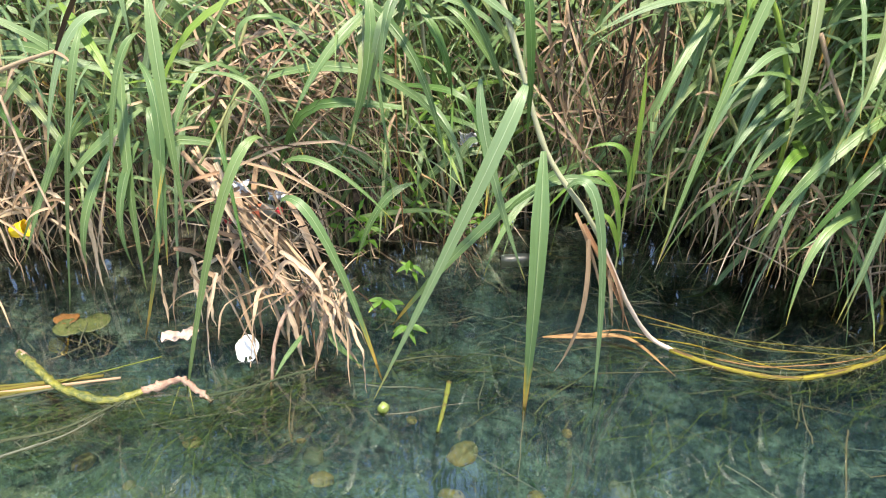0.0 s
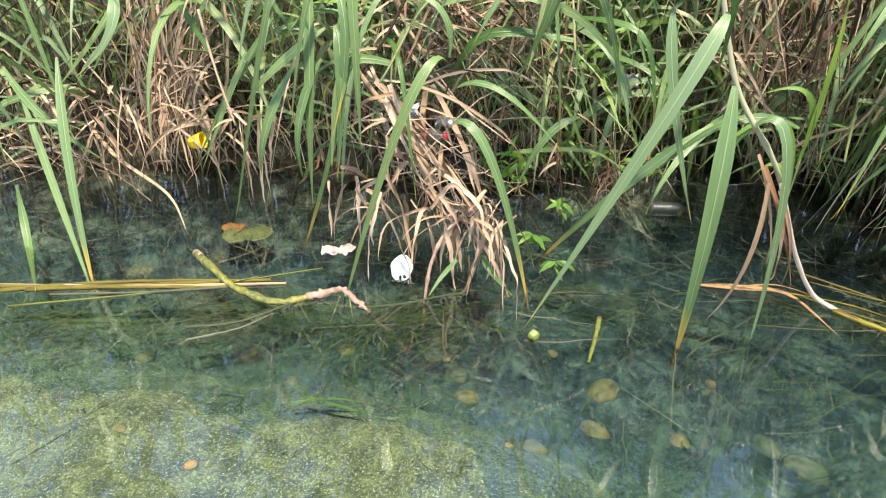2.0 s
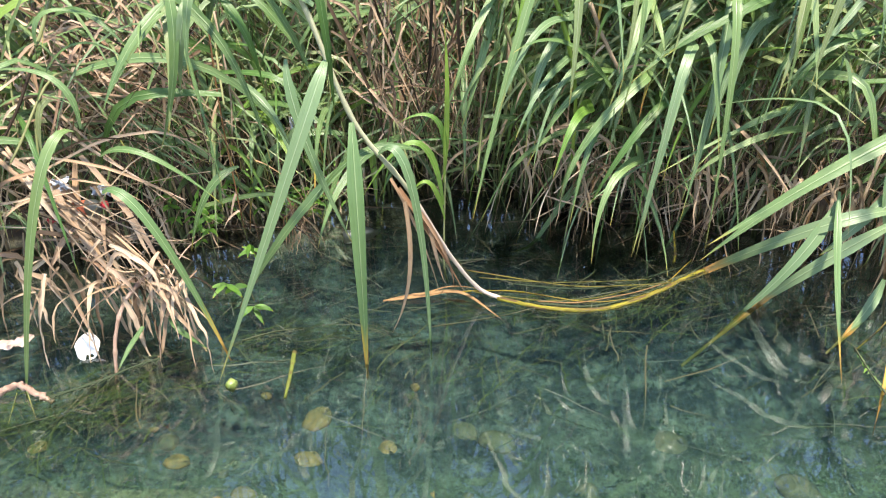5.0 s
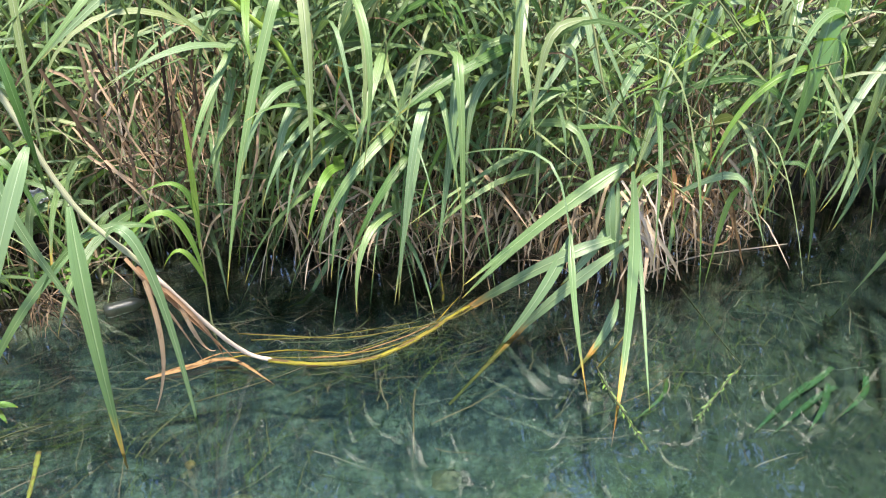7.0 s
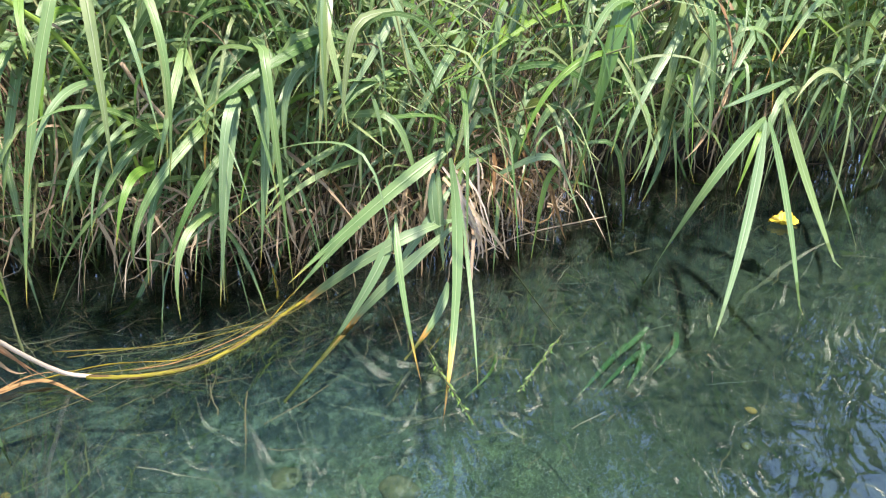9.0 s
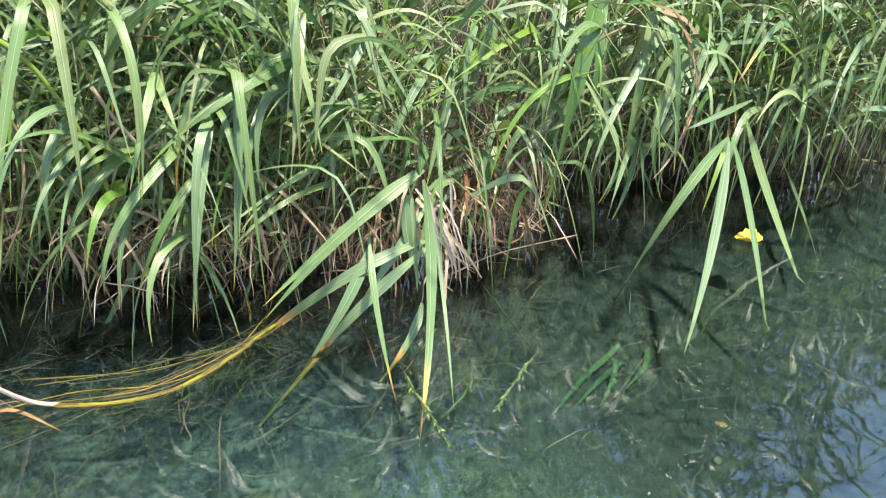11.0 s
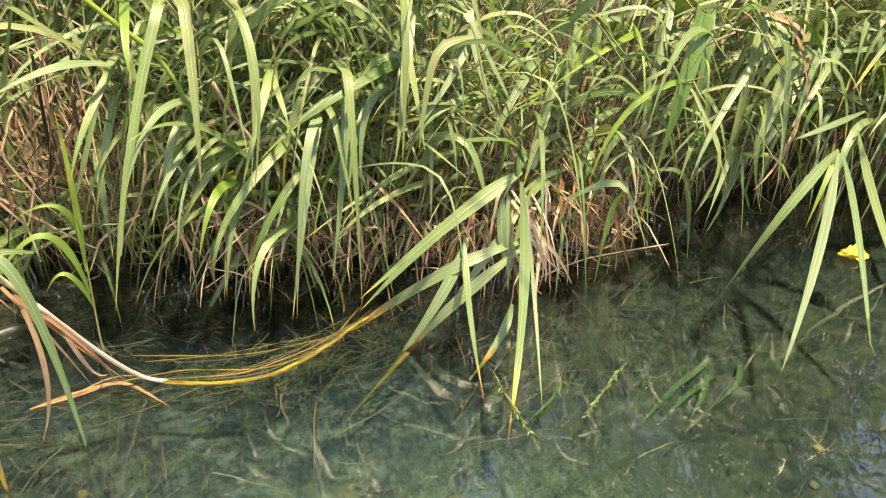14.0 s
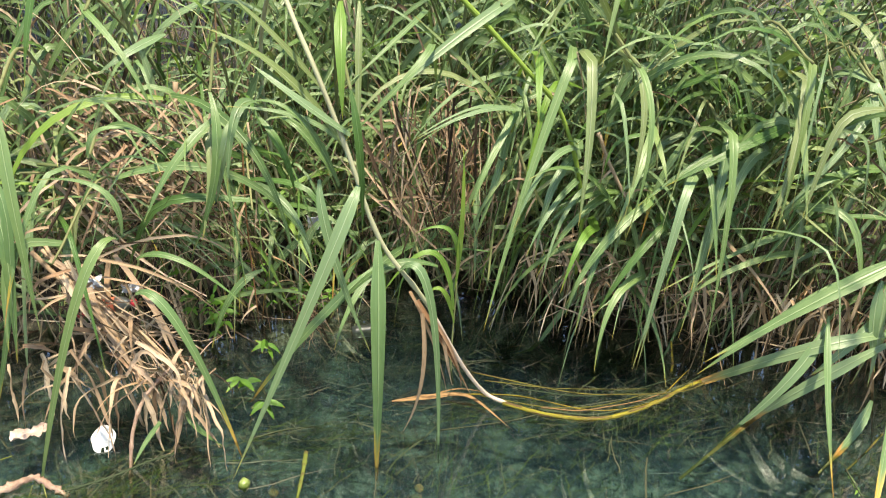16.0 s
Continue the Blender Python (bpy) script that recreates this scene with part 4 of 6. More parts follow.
hero_plant([  # AA
    ((0.730, 1.790, 1.058), (0.696, 1.680, 0.979), (0.687, 1.640, 0.897), 0.042, 'y'),
    ((0.658, 1.740, 0.919), (0.502, 1.630, 0.939), (0.328, 1.590, 0.876), 0.029, 'b'),
    ((0.667, 1.790, 0.894), (0.560, 1.680, 0.775), (0.504, 1.640, 0.662), 0.038, 'g'),
    ((0.609, 1.790, 1.199), (0.390, 1.680, 1.074), (0.210, 1.640, 0.932), 0.051, 'b'),
    ((0.671, 1.840, 0.881), (0.490, 1.730, 1.055), (0.345, 1.690, 1.181), 0.030, 'p'),
    ((0.667, 1.840, 0.889), (0.520, 1.730, 0.928), (0.329, 1.690, 0.844), 0.027, 'b'),
    ((0.382, 1.790, 1.172), (0.253, 1.680, 1.083), (0.146, 1.640, 0.999), 0.029, 'g'),
], slim=0.60, arched=True)
hero_plant([  # BB
    ((0.112, 1.710, 0.983), (0.003, 1.600, 1.133), (-0.099, 1.560, 1.237), 0.042, 'p'),
    ((0.156, 1.690, 0.844), (0.007, 1.580, 1.059), (-0.159, 1.540, 1.167), 0.048, 'p'),
    ((0.153, 1.700, 0.836), (0.051, 1.590, 0.944), (-0.131, 1.550, 0.987), 0.028, 'b'),
    ((0.157, 1.650, 1.218), (0.145, 1.540, 1.115), (0.141, 1.500, 0.956), 0.047, 'y'),
    ((0.212, 1.750, 1.211), (0.193, 1.640, 1.004), (0.176, 1.600, 0.654), 0.029, 'p'),
    ((-0.067, 1.750, 0.953), (-0.118, 1.640, 0.941), (-0.152, 1.600, 0.749), 0.043, 'b'),
    ((-0.165, 1.750, 0.928), (-0.271, 1.640, 0.837), (-0.364, 1.600, 0.684), 0.037, 'g'),
    ((-0.211, 1.800, 0.909), (-0.196, 1.690, 0.795), (-0.236, 1.650, 0.603), 0.038, 'p'),
    ((-0.274, 1.750, 1.130), (-0.335, 1.640, 1.107), (-0.416, 1.600, 1.054), 0.033, 'b'),
    ((-0.500, 1.850, 0.860), (-0.385, 1.740, 0.899), (-0.287, 1.700, 0.799), 0.027, 'g'),
], slim=0.66)

# ---- bent cane and its floating runners ----
DRY, PAL = LOOKS["d"], PALE_STRAW
RUST = straw_material("rust_leaf", [(0.29, 0.17, 0.07), (0.35, 0.22, 0.10), (0.22, 0.12, 0.05)], 0.2, 0.8, 0.48)
SHEATH = straw_material("brown_sheath", [(0.36, 0.24, 0.14), (0.46, 0.33, 0.21), (0.30, 0.16, 0.08)])
CANE_GREY = straw_material("grey_green_cane", [(0.30, 0.33, 0.20), (0.36, 0.37, 0.24)], 0.05, 0.5)
hr = random.Random(31)


def root_hair(line, count, length, parent, at):
    """Fine hair roots at the nodes of a floating stem, joined as they are past picking apart."""
    heap = Heap()
    for i in range(count):
        p = line[hr.randrange(len(line))]
        out = (hr.uniform(-1, 1), hr.uniform(-1, 1), hr.uniform(-0.35, 0.25))
        l = droop(p - at, out, length * hr.uniform(0.4, 1.0), 0.3, 5)
        heap.add(blade(l, 0.0016, (0, 0, 1), 0.5, 0.2, base=0.9))
    tagged(mesh_ob("root_hair", np.vstack(heap.v), heap.f, WEED, parent, "fine brown root_hair", np.vstack(heap.u)), kind="stuff")


def bent_cane():
    """A pale cane that droops from the bank into the water and floats on as a yellow runner."""
    at = np.array((0.02, 2.42, bed_z(0.02, 2.42)))
    rise = spline([(0.02, 2.42, at[2] - 0.03), (-0.07, 2.25, 0.85), (-0.01, 1.85, 1.24), (0.060, 1.58, 1.13), (0.145, 1.50, 0.895), (0.222, 1.47, 0.655), (0.338, 1.45, 0.477), (0.47, 1.56, 0.20), (0.565, 1.615, 0.045), (0.635, 1.598, 0.006)], 7)
    run = spline([(0.622, 1.600, 0.008), (0.76, 1.515, 0.003), (0.92, 1.475, 0.002), (1.10, 1.515, 0.004), (1.216, 1.565, 0.004), (1.32, 1.600, 0.006)], 8)
    p = thing("bent_cane", "pale cane drooping from the bank, floating on as a yellow runner", "grass", at=at)
    part("culm", tube(rise[:44] - at, 0.0062, 8, 0.95, nodes=7, swell=0.3), CANE_GREY, p, "grey-green upper cane")
    part("bare_end", tube(rise[43:] - at, 0.0058, 8, 1.05, nodes=4, swell=0.35, rough=0.15), CULM_PALE, p, "bleached bare cane")
    part("runner", tube(run - at, 0.0068, 9, 0.85, nodes=8, swell=0.45, rough=0.45), RUNNER, p, "yellow-green floating runner")
    root_hair(run, 170, 0.07, p, at)
    for a, b, c, w in [((0.319, 1.47, 0.470), (0.42, 1.52, 0.27), (0.53, 1.66, 0.01), 0.016), ((0.33, 1.45, 0.44), (0.335, 1.48, 0.20), (0.285, 1.53, -0.01), 0.014),
                       ((0.36, 1.46, 0.42), (0.45, 1.54, 0.22), (0.505, 1.69, 0.0), 0.012), ((0.30, 1.47, 0.50), (0.37, 1.49, 0.32), (0.44, 1.60, 0.06), 0.010),
                       ((0.40, 1.50, 0.33), (0.44, 1.57, 0.15), (0.49, 1.74, 0.0), 0.014)]:
        part("dead_sheath", blade(through_three(a, b, c, 12) - at, w * 0.95, (0.2, -0.8, 0.5), hr.uniform(-0.9, 0.9), 0.25, base=0.9, blunt=0.1), SHEATH, p, "dry brown leaf sheath")


bent_cane()


def floating_stem(points, radius, mat, label, hair=0):
    line = spline(points, 8)
    line[:, 2] += 0.001
    at = line[0].copy()
    p = thing("floating_stem", label, "stem", "stems afloat on the stream", at=at)
    part("stem", tube(line - at, radius, 7, 0.6, nodes=6, swell=0.3), mat, p)
    if hair:
        root_hair(line, hair, 0.05, p, at)


OLIVE_STEM = straw_material("olive_stem", [(0.10, 0.105, 0.016), (0.15, 0.13, 0.02), (0.07, 0.085, 0.015)], 0.05, 0.85, 0.5)
REED_PIECE = straw_material("reed_piece", [(0.10, 0.14, 0.02), (0.13, 0.16, 0.03)], 0.05, 0.7, 0.5)
LYING = "thin yellow-green grass stem lying on the water"
floating_stem([(0.57, 1.80, 0), (0.855, 1.63, 0), (1.03, 1.585, 0), (1.218, 1.56, 0.003), (1.36, 1.60, 0.004), (1.545, 1.66, 0.008)], 0.0024, OLIVE_STEM, LYING, 120)
floating_stem([(0.567, 1.66, 0), (0.753, 1.565, 0), (0.925, 1.54, 0), (1.103, 1.57, 0.002)], 0.0022, OLIVE_STEM, LYING, 90)
floating_stem([(0.60, 1.74, 0.002), (0.80, 1.66, 0.002), (1.0, 1.62, 0.0), (1.12, 1.60, 0.0)], 0.0019, OLIVE_STEM, LYING, 60)
floating_stem([(0.39, 1.515, -0.004), (0.62, 1.52, -0.003), (0.785, 1.543, 0), (1.02, 1.56, 0)], 0.0020, WEED, "dark weed strand lying in the water")
br = random.Random(50)
for i in range(4):             # the bundle that drifts beside the runner
    y0 = br.uniform(-0.03, 0.10)
    a, b = br.uniform(0.38, 0.75), br.uniform(1.0, 1.5)
    pts = [(x, float(np.interp(x, [0.38, 0.60, 0.90, 1.10, 1.25, 1.5], [1.70, 1.62, 1.50, 1.53, 1.61, 1.70])) + y0 * (1.3 - 0.5 * x) + br.uniform(-0.028, 0.028), br.uniform(-0.006, 0.004)) for x in np.linspace(a, b, 5)]
    floating_stem(pts, br.uniform(0.0018, 0.0042), (RUNNER, RUST, WEED, WEED, SHEATH)[i % 5],
                  ("thin yellow-green grass stem lying on the water", "rusty brown stem in the floating bundle", "dark weed strand lying in the water", "dark weed strand lying in the water", "tan reed stem lying on the water")[i % 5], 60)
floating_stem([(1.262, 1.69, -0.01), (1.268, 1.70, 0.02), (1.272, 1.72, 0.05), (1.28, 1.75, 0.08)], 0.0050, RUNNER, "yellow runner shoot rising out of the water", 40)
for i in range(6):             # a loose raft of reed stems
    x0, y0 = -1.75 + br.uniform(0, 0.25), 1.385 + br.uniform(-0.03, 0.035)
    x1 = br.uniform(-1.25, -0.88)
    y1 = 1.47 + (x1 + 1.25) * 0.2 + br.uniform(-0.03, 0.04)
    floating_stem([(x0, y0, 0), ((x0 + x1) / 2, (y0 + y1) / 2 + br.uniform(-0.02, 0.02), 0.002), (x1, y1, br.uniform(-0.004, 0.004))], br.uniform(0.003, 0.0085), (OLIVE_STEM, WEED, SHEATH, OLIVE_STEM)[i % 4],
                  ("thin yellow-green grass stem lying on the water", "dark weed strand lying in the water", "tan reed stem lying on the water", "thin yellow-green grass stem lying on the water")[i % 4], 0 if i % 2 else 14)
floating_stem([(-1.63, 1.301, 0), (-1.197, 1.444, 0), (-0.814, 1.615, 0)], 0.0030, REED_PIECE, LYING, 60)
floating_stem([(-1.093, 1.283, 0), (-0.961, 1.324, 0), (-0.858, 1.416, 0), (-0.80, 1.46, 0)], 0.0040, WEED, "dark green weed strand trailing from the twig", 260)
floating_stem([(-1.066, 1.234, -0.003), (-0.95, 1.30, -0.003), (-0.88, 1.38, -0.003)], 0.004, WEED, "dark weed strand lying in the water", 120)
floating_stem([(-0.63, 1.44, 0), (-0.52, 1.476, 0), (-0.44, 1.52, 0), (-0.365, 1.545, 0)], 0.0040, WEED, "dark green weed strand trailing from the twig", 150)
floating_stem([(-0.148, 1.578, -0.003), (-0.06, 1.60, -0.003), (0.03, 1.60, -0.003)], 0.003, WEED, "dark weed strand lying in the water", 30)
floating_stem([(2.07, 1.373, -0.004), (1.97, 1.12, -0.004), (1.90, 0.94, 0.0)], 0.003, WEED, "dark weed strand lying in the water", 6)
floating_stem([(1.73, 1.25, 0.0), (1.62, 1.19, -0.004), (1.50, 1.13, -0.006)], 0.003, OLIVE_STEM, LYING, 6)
floating_stem([(2.02, 1.50, 0.01), (2.30, 1.52, 0.006), (2.70, 1.44, 0.004)], 0.004, PALE_STRAW, "tan dead stem lying on the water", 10)


def weed_sprig(points, label):
    """A short drifting shoot with tiny ragged leaves."""
    line = spline(points, 8)
    at = line[0].copy()
    p = thing("weed_sprig", label, "water plant", "weed sprigs afloat", at=at)
    part("stem", tube(line - at, 0.0025, 6, 0.6), WEED, p)
    for i in range(44):
        q = line[int(len(line) * (0.1 + 0.85 * i / 44))] - at
        l = droop(q, tuple((line[-1] - line[0]) * 4 + np.array((hr.uniform(-1, 1), hr.uniform(-1, 1), hr.uniform(0, 0.4)))), hr.uniform(0.012, 0.026), 0.6, 5)
        part("leaflet", blade(l, hr.uniform(0.004, 0.008), (0, 0, 1), hr.uniform(-1, 1), 0.2, base=0.3), LOOKS[("y", "k", "k", "g")[i % 4]], p)


weed_sprig([(1.891, 0.936, 0.004), (1.79, 0.895, 0.008), (1.68, 0.85, 0.006), (1.587, 0.812, 0.003)], "ragged green weed sprig drifting on the water")
weed_sprig([(1.501, 1.132, 0.002), (1.46, 1.02, 0.006), (1.43, 0.90, 0.004), (1.401, 0.781, 0.0)], "ragged green weed sprig drifting on the water")
floating_stem([(0.0, 1.47, 0.010), (-0.012, 1.39, 0.004), (-0.03, 1.30, -0.006)], 0.0068, REED_PIECE, "short thick yellow-green reed piece floating upright")


# ---- dead grass ----
def dead_clump(at, starts, ends, count, label, mats, widths=(0.004, 0.014), seed=0, bend=0.05, blunt=0.3):
    """A clump of dry leaves: each straw runs from somewhere in one box to somewhere in another."""
    r = random.Random(seed)
    p = thing("dead_grass_clump", label, "dry grass", "clumps of dead grass", at=at)
    at = np.array(at)
    pick = lambda box: np.array([r.uniform(lo, hi) for lo, hi in box])
    for i in range(count):
        a, c = pick(starts), pick(ends)
        b = (a + c) / 2 + np.array((r.gauss(0, bend), r.gauss(0, bend) - bend * 0.5, r.gauss(0, bend) + bend * 0.5))
        line = through_three(a, b, c, 10)
        line = line + np.array([[r.gauss(0, 0.0018), r.gauss(0, 0.0018), r.gauss(0, 0.0018)] for _ in line])
        part("straw", blade(line - at, r.uniform(*widths), (r.uniform(-0.6, 0.6), -0.7, 0.6), r.uniform(-2.5, 2.5), 0.22, base=0.85, blunt=blunt), mats[i % len(mats)], p)


PINK = straw_material("pinkish_straw", [(0.36, 0.265, 0.175), (0.48, 0.37, 0.26), (0.31, 0.195, 0.115), (0.54, 0.43, 0.32)])
FRESH_CULM = straw_material("fresh_culm", [(0.16, 0.27, 0.04), (0.20, 0.31, 0.05)], 0.1, 0.3)
TAN = straw_material("tan_leaf", [(0.42, 0.33, 0.22), (0.30, 0.21, 0.13), (0.52, 0.42, 0.30), (0.24, 0.16, 0.09)])


def hanging_leaves(at, ridge, count, lengths, widths, label, mats, seed, spread=0.05):
    """Withered leaves that hang from a broken stem: each leaves it sideways, folds over and curls down."""
    r = random.Random(seed)
    p = thing("dead_grass_clump", label, "dry grass", "clumps of dead grass", at=at)
    at = np.array(at)
    line = spline(ridge, 8)
    for i in range(count):
        q = line[r.randrange(len(line))] + np.array((r.gauss(0, spread), r.gauss(0, spread), r.gauss(0, spread * 0.6)))
        out = (r.uniform(-0.75, 0.75), r.uniform(-0.7, 0.3), r.uniform(-1.1, 0.45))
        l = droop(q, out, r.uniform(*lengths), r.uniform(0.5, 1.7), 13, r.uniform(0.15, 0.6) if r.random() < 0.5 else 0.0)
        l = l + np.cumsum([[r.gauss(0, 0.002), r.gauss(0, 0.002), 0] for _ in l], 0)
        l[:, 2] = np.maximum(l[:, 2], -0.02)
        part("dead_leaf", blade(l - at, r.uniform(*widths), (r.uniform(-0.8, 0.8), -0.7, 0.6), r.uniform(-3.5, 3.5), 0.3, base=0.7, wavy=r.uniform(0.0, 0.12)), mats[i % len(mats)], p)


RIDGE = [(-0.62, 1.74, 0.50), (-0.50, 1.70, 0.36), (-0.40, 1.66, 0.24), (-0.34, 1.62, 0.15)]
dead_clump((-0.5, 2.25, 0.05), [(-0.68, -0.48), (1.70, 1.82), (0.40, 0.58)], [(-0.46, -0.26), (1.60, 1.72), (0.10, 0.26)], 14, "reclining tan dead stems of a collapsed grass tuft", (PAL, PINK, TAN), (0.009, 0.020), 3, 0.025)
hanging_leaves((-0.45, 2.2, 0.03), [(-0.76, 1.72, 0.26), (-0.58, 1.68, 0.23), (-0.42, 1.64, 0.20), (-0.26, 1.62, 0.17)], 46, (0.14, 0.30), (0.005, 0.016), "curtain of curled tan dead leaves hanging to the water", (TAN, TAN, PINK, PAL, TAN), 4, 0.035)
hanging_leaves((-0.50, 2.2, 0.03), RIDGE, 36, (0.12, 0.30), (0.005, 0.015), "withered leaves hanging from the collapsed tuft", (TAN, PINK, SHADED_STRAW), 6)
dead_clump((-0.34, 2.2, 0.03), [(-0.37, -0.30), (1.62, 1.70), (0.14, 0.24)], [(-0.48, -0.18), (1.54, 1.76), (0.05, 0.30)], 16, "bristling stubble of broken dead stems", (PAL, SHADED_STRAW, PINK), (0.003, 0.006), 16, 0.02)
dead_clump((-0.45, 2.2, 0.03), [(-0.74, -0.50), (1.66, 1.84), (0.24, 0.56)], [(-0.42, -0.14), (1.64, 1.84), (0.14, 0.50)], 20, "tan dead stems lying across the tuft", (TAN, SHADED_STRAW, PAL), (0.003, 0.009), 5, 0.05)
dead_clump((-0.5, 2.5, 0.2), [(-0.75, -0.15), (1.98, 2.22), (0.50, 0.98)], [(-0.70, -0.10), (1.92, 2.16), (0.25, 0.75)], 130, "tangle of pinkish brown dead grass in the growth", (PINK, SHADED_STRAW, TAN), (0.003, 0.011), 8, 0.06)
dead_clump((0.55, 2.5, 0.2), [(0.40, 0.78), (2.02, 2.25), (0.50, 0.95)], [(0.40, 0.75), (2.0, 2.22), (0.20, 0.60)], 90, "upright bundle of brown withered leaves in the growth", (SHADED_STRAW, TAN, DRY), (0.003, 0.009), 9, 0.04)
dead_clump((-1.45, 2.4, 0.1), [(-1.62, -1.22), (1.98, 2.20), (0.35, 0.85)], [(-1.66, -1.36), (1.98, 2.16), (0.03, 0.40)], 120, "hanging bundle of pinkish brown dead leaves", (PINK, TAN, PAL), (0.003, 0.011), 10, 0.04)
dead_clump((2.3, 1.75, 0.05), [(2.02, 2.50), (1.46, 1.66), (0.20, 0.62)], [(2.10, 2.56), (1.40, 1.58), (0.01, 0.2)], 120, "hanging rusty brown dead leaves at the bank's corner", (RUST, TAN, PAL, SHADED_STRAW, TAN), (0.003, 0.011), 11, 0.04)
dead_clump((1.25, 1.95, 0.03), [(0.85, 1.75), (1.72, 2.00), (0.10, 0.42)], [(0.80, 1.80), (1.66, 1.95), (0.01, 0.30)], 20, "brown dead grass low under the green blades", (SHADED_STRAW, TAN, PAL), (0.003, 0.008), 12, 0.05)
dead_clump((0.04, 2.3, 0.03), [(0.00, 0.08), (1.98, 2.06), (0.10, 0.24)], [(-0.04, 0.13), (1.96, 2.14), (-0.01, 0.06)], 34, "brown root tuft hanging to the water", (SHADED_STRAW, DRY), (0.002, 0.006), 13, 0.02)
dead_clump((2.0, 1.72, 0.05), [(1.76, 1.90), (1.36, 1.46), (0.28, 0.48)], [(1.86, 2.06), (1.33, 1.45), (0.01, 0.14)], 18, "bleached bent straws caught at the bank", (PALE_STRAW, CULM_PALE), (0.008, 0.018), 14, 0.03)
dead_clump((-1.9, 2.3, 0.05), [(-2.3, -1.6), (1.85, 2.15), (0.15, 0.5)], [(-2.2, -1.5), (1.75, 2.1), (0.0, 0.2)], 50, "brown dead grass low under the green blades", (SHADED_STRAW, PAL), (0.003, 0.012), 15, 0.05)


dead_clump((0.45, 2.6, 0.2), [(0.20, 0.62), (1.86, 2.10), (0.55, 0.95)], [(0.25, 0.66), (1.84, 2.06), (0.30, 0.66)], 60, "pinkish brown withered leaves hanging among the blades", (SHADED_STRAW, TAN, SHADED_STRAW), (0.003, 0.011), 17, 0.04)
hanging_leaves((2.3, 1.75, 0.05), [(2.05, 1.60, 0.50), (2.20, 1.56, 0.36), (2.35, 1.54, 0.22)], 40, (0.12, 0.34), (0.004, 0.010), "curled rusty brown leaves hanging at the bank's corner", (RUST, TAN, PINK), 18)
hanging_leaves((1.0, 2.2, 0.05), [(0.80, 1.96, 0.40), (1.05, 1.86, 0.34), (1.40, 1.72, 0.34), (1.75, 1.58, 0.30)], 90, (0.14, 0.36), (0.004, 0.013), "brown withered leaves hanging low under the green blades", (PAL, TAN, SHADED_STRAW), 19)
hanging_leaves((-1.5, 2.3, 0.05), [(-1.75, 1.95, 0.34), (-1.45, 1.98, 0.36), (-1.15, 2.02, 0.30)], 60, (0.16, 0.36), (0.004, 0.014), "tan withered leaves hanging low over the water", (TAN, PINK, PAL), 20)


hanging_leaves((2.1, 1.72, 0.05), [(1.91, 1.50, 0.40), (2.08, 1.47, 0.36), (2.34, 1.45, 0.28)], 26, (0.16, 0.34), (0.008, 0.016), "broad bleached tan leaves hanging at the bank's corner", (TAN, PAL, RUST, TAN), 23, 0.05)


hanging_leaves((1.4, 1.95, 0.05), [(0.95, 2.04, 0.28), (1.30, 1.82, 0.28), (1.70, 1.63, 0.28), (1.95, 1.52, 0.26)], 60, (0.16, 0.34), (0.006, 0.016), "curled golden tan leaves hanging along the water's edge", (TAN, PAL, RUST, TAN, PAL), 24, 0.05)


def dead_cane(points, radius, mat, label):
    """A broken cane caught in the growth."""
    line = spline(points, 6)
    at = line[0].copy()
    p = thing("dead_cane", label, "cane", "broken canes in the grass", at=at)
    part("cane", tube(line - at, radius, 7, 0.75, nodes=4, swell=0.3, rough=0.1), mat, p)
    r = random.Random(int(radius * 1e6))
    for i in range(3):
        q = line[r.randrange(3, len(line))] - at
        part("torn_sheath", blade(droop(q, (r.uniform(-1, 1), -0.3, r.uniform(-1, 0.6)), r.uniform(0.05, 0.14), 0.8, 8), 0.008, (0.2, -0.8, 0.5), r.uniform(-2, 2), 0.25, base=0.9), TAN, p)


dead_cane([(-1.201, 1.750, 0.751), (-1.052, 1.740, 0.803), (-0.942, 1.720, 0.835)], 0.0062, TAN, "broken tan cane caught slantwise in the grass")
dead_cane([(-0.700, 1.950, 0.751), (-0.490, 1.930, 0.732), (-0.294, 1.980, 0.742)], 0.005, CULM_GREEN, "jointed yellow-green cane standing in the grass")
dead_cane([(-0.697, 1.760, 0.559), (-0.590, 1.700, 0.453), (-0.487, 1.640, 0.344)], 0.0072, TAN, "broken tan cane caught slantwise in the grass")
dead_cane([(-0.684, 1.780, 0.564), (-0.559, 1.720, 0.444), (-0.442, 1.660, 0.311)], 0.0058, PINK, "broken tan cane caught slantwise in the grass")
dead_cane([(-0.328, 2.150, 0.942), (-0.348, 2.140, 0.785), (-0.376, 2.120, 0.604)], 0.0085, TAN, "pale tan cane standing in the grass")
dead_cane([(-0.137, 2.050, 0.800), (-0.146, 2.040, 0.518), (-0.137, 2.020, 0.142)], 0.003, RUST, "thin reddish brown dead stem standing in the grass")
dead_cane([(-0.119, 2.100, 0.821), (-0.111, 2.080, 0.593), (-0.127, 2.080, 0.450)], 0.0034, TAN, "pale tan cane standing in the grass")
dead_cane([(-0.566, 1.850, 0.759), (-0.622, 1.800, 0.653), (-0.695, 1.760, 0.551)], 0.0045, SHADED_STRAW, "broken tan cane caught slantwise in the grass")
dead_cane([(-0.728, 1.980, 0.625), (-0.556, 1.960, 0.655), (-0.316, 1.940, 0.618)], 0.0055, TAN, "broken tan cane caught slantwise in the grass")
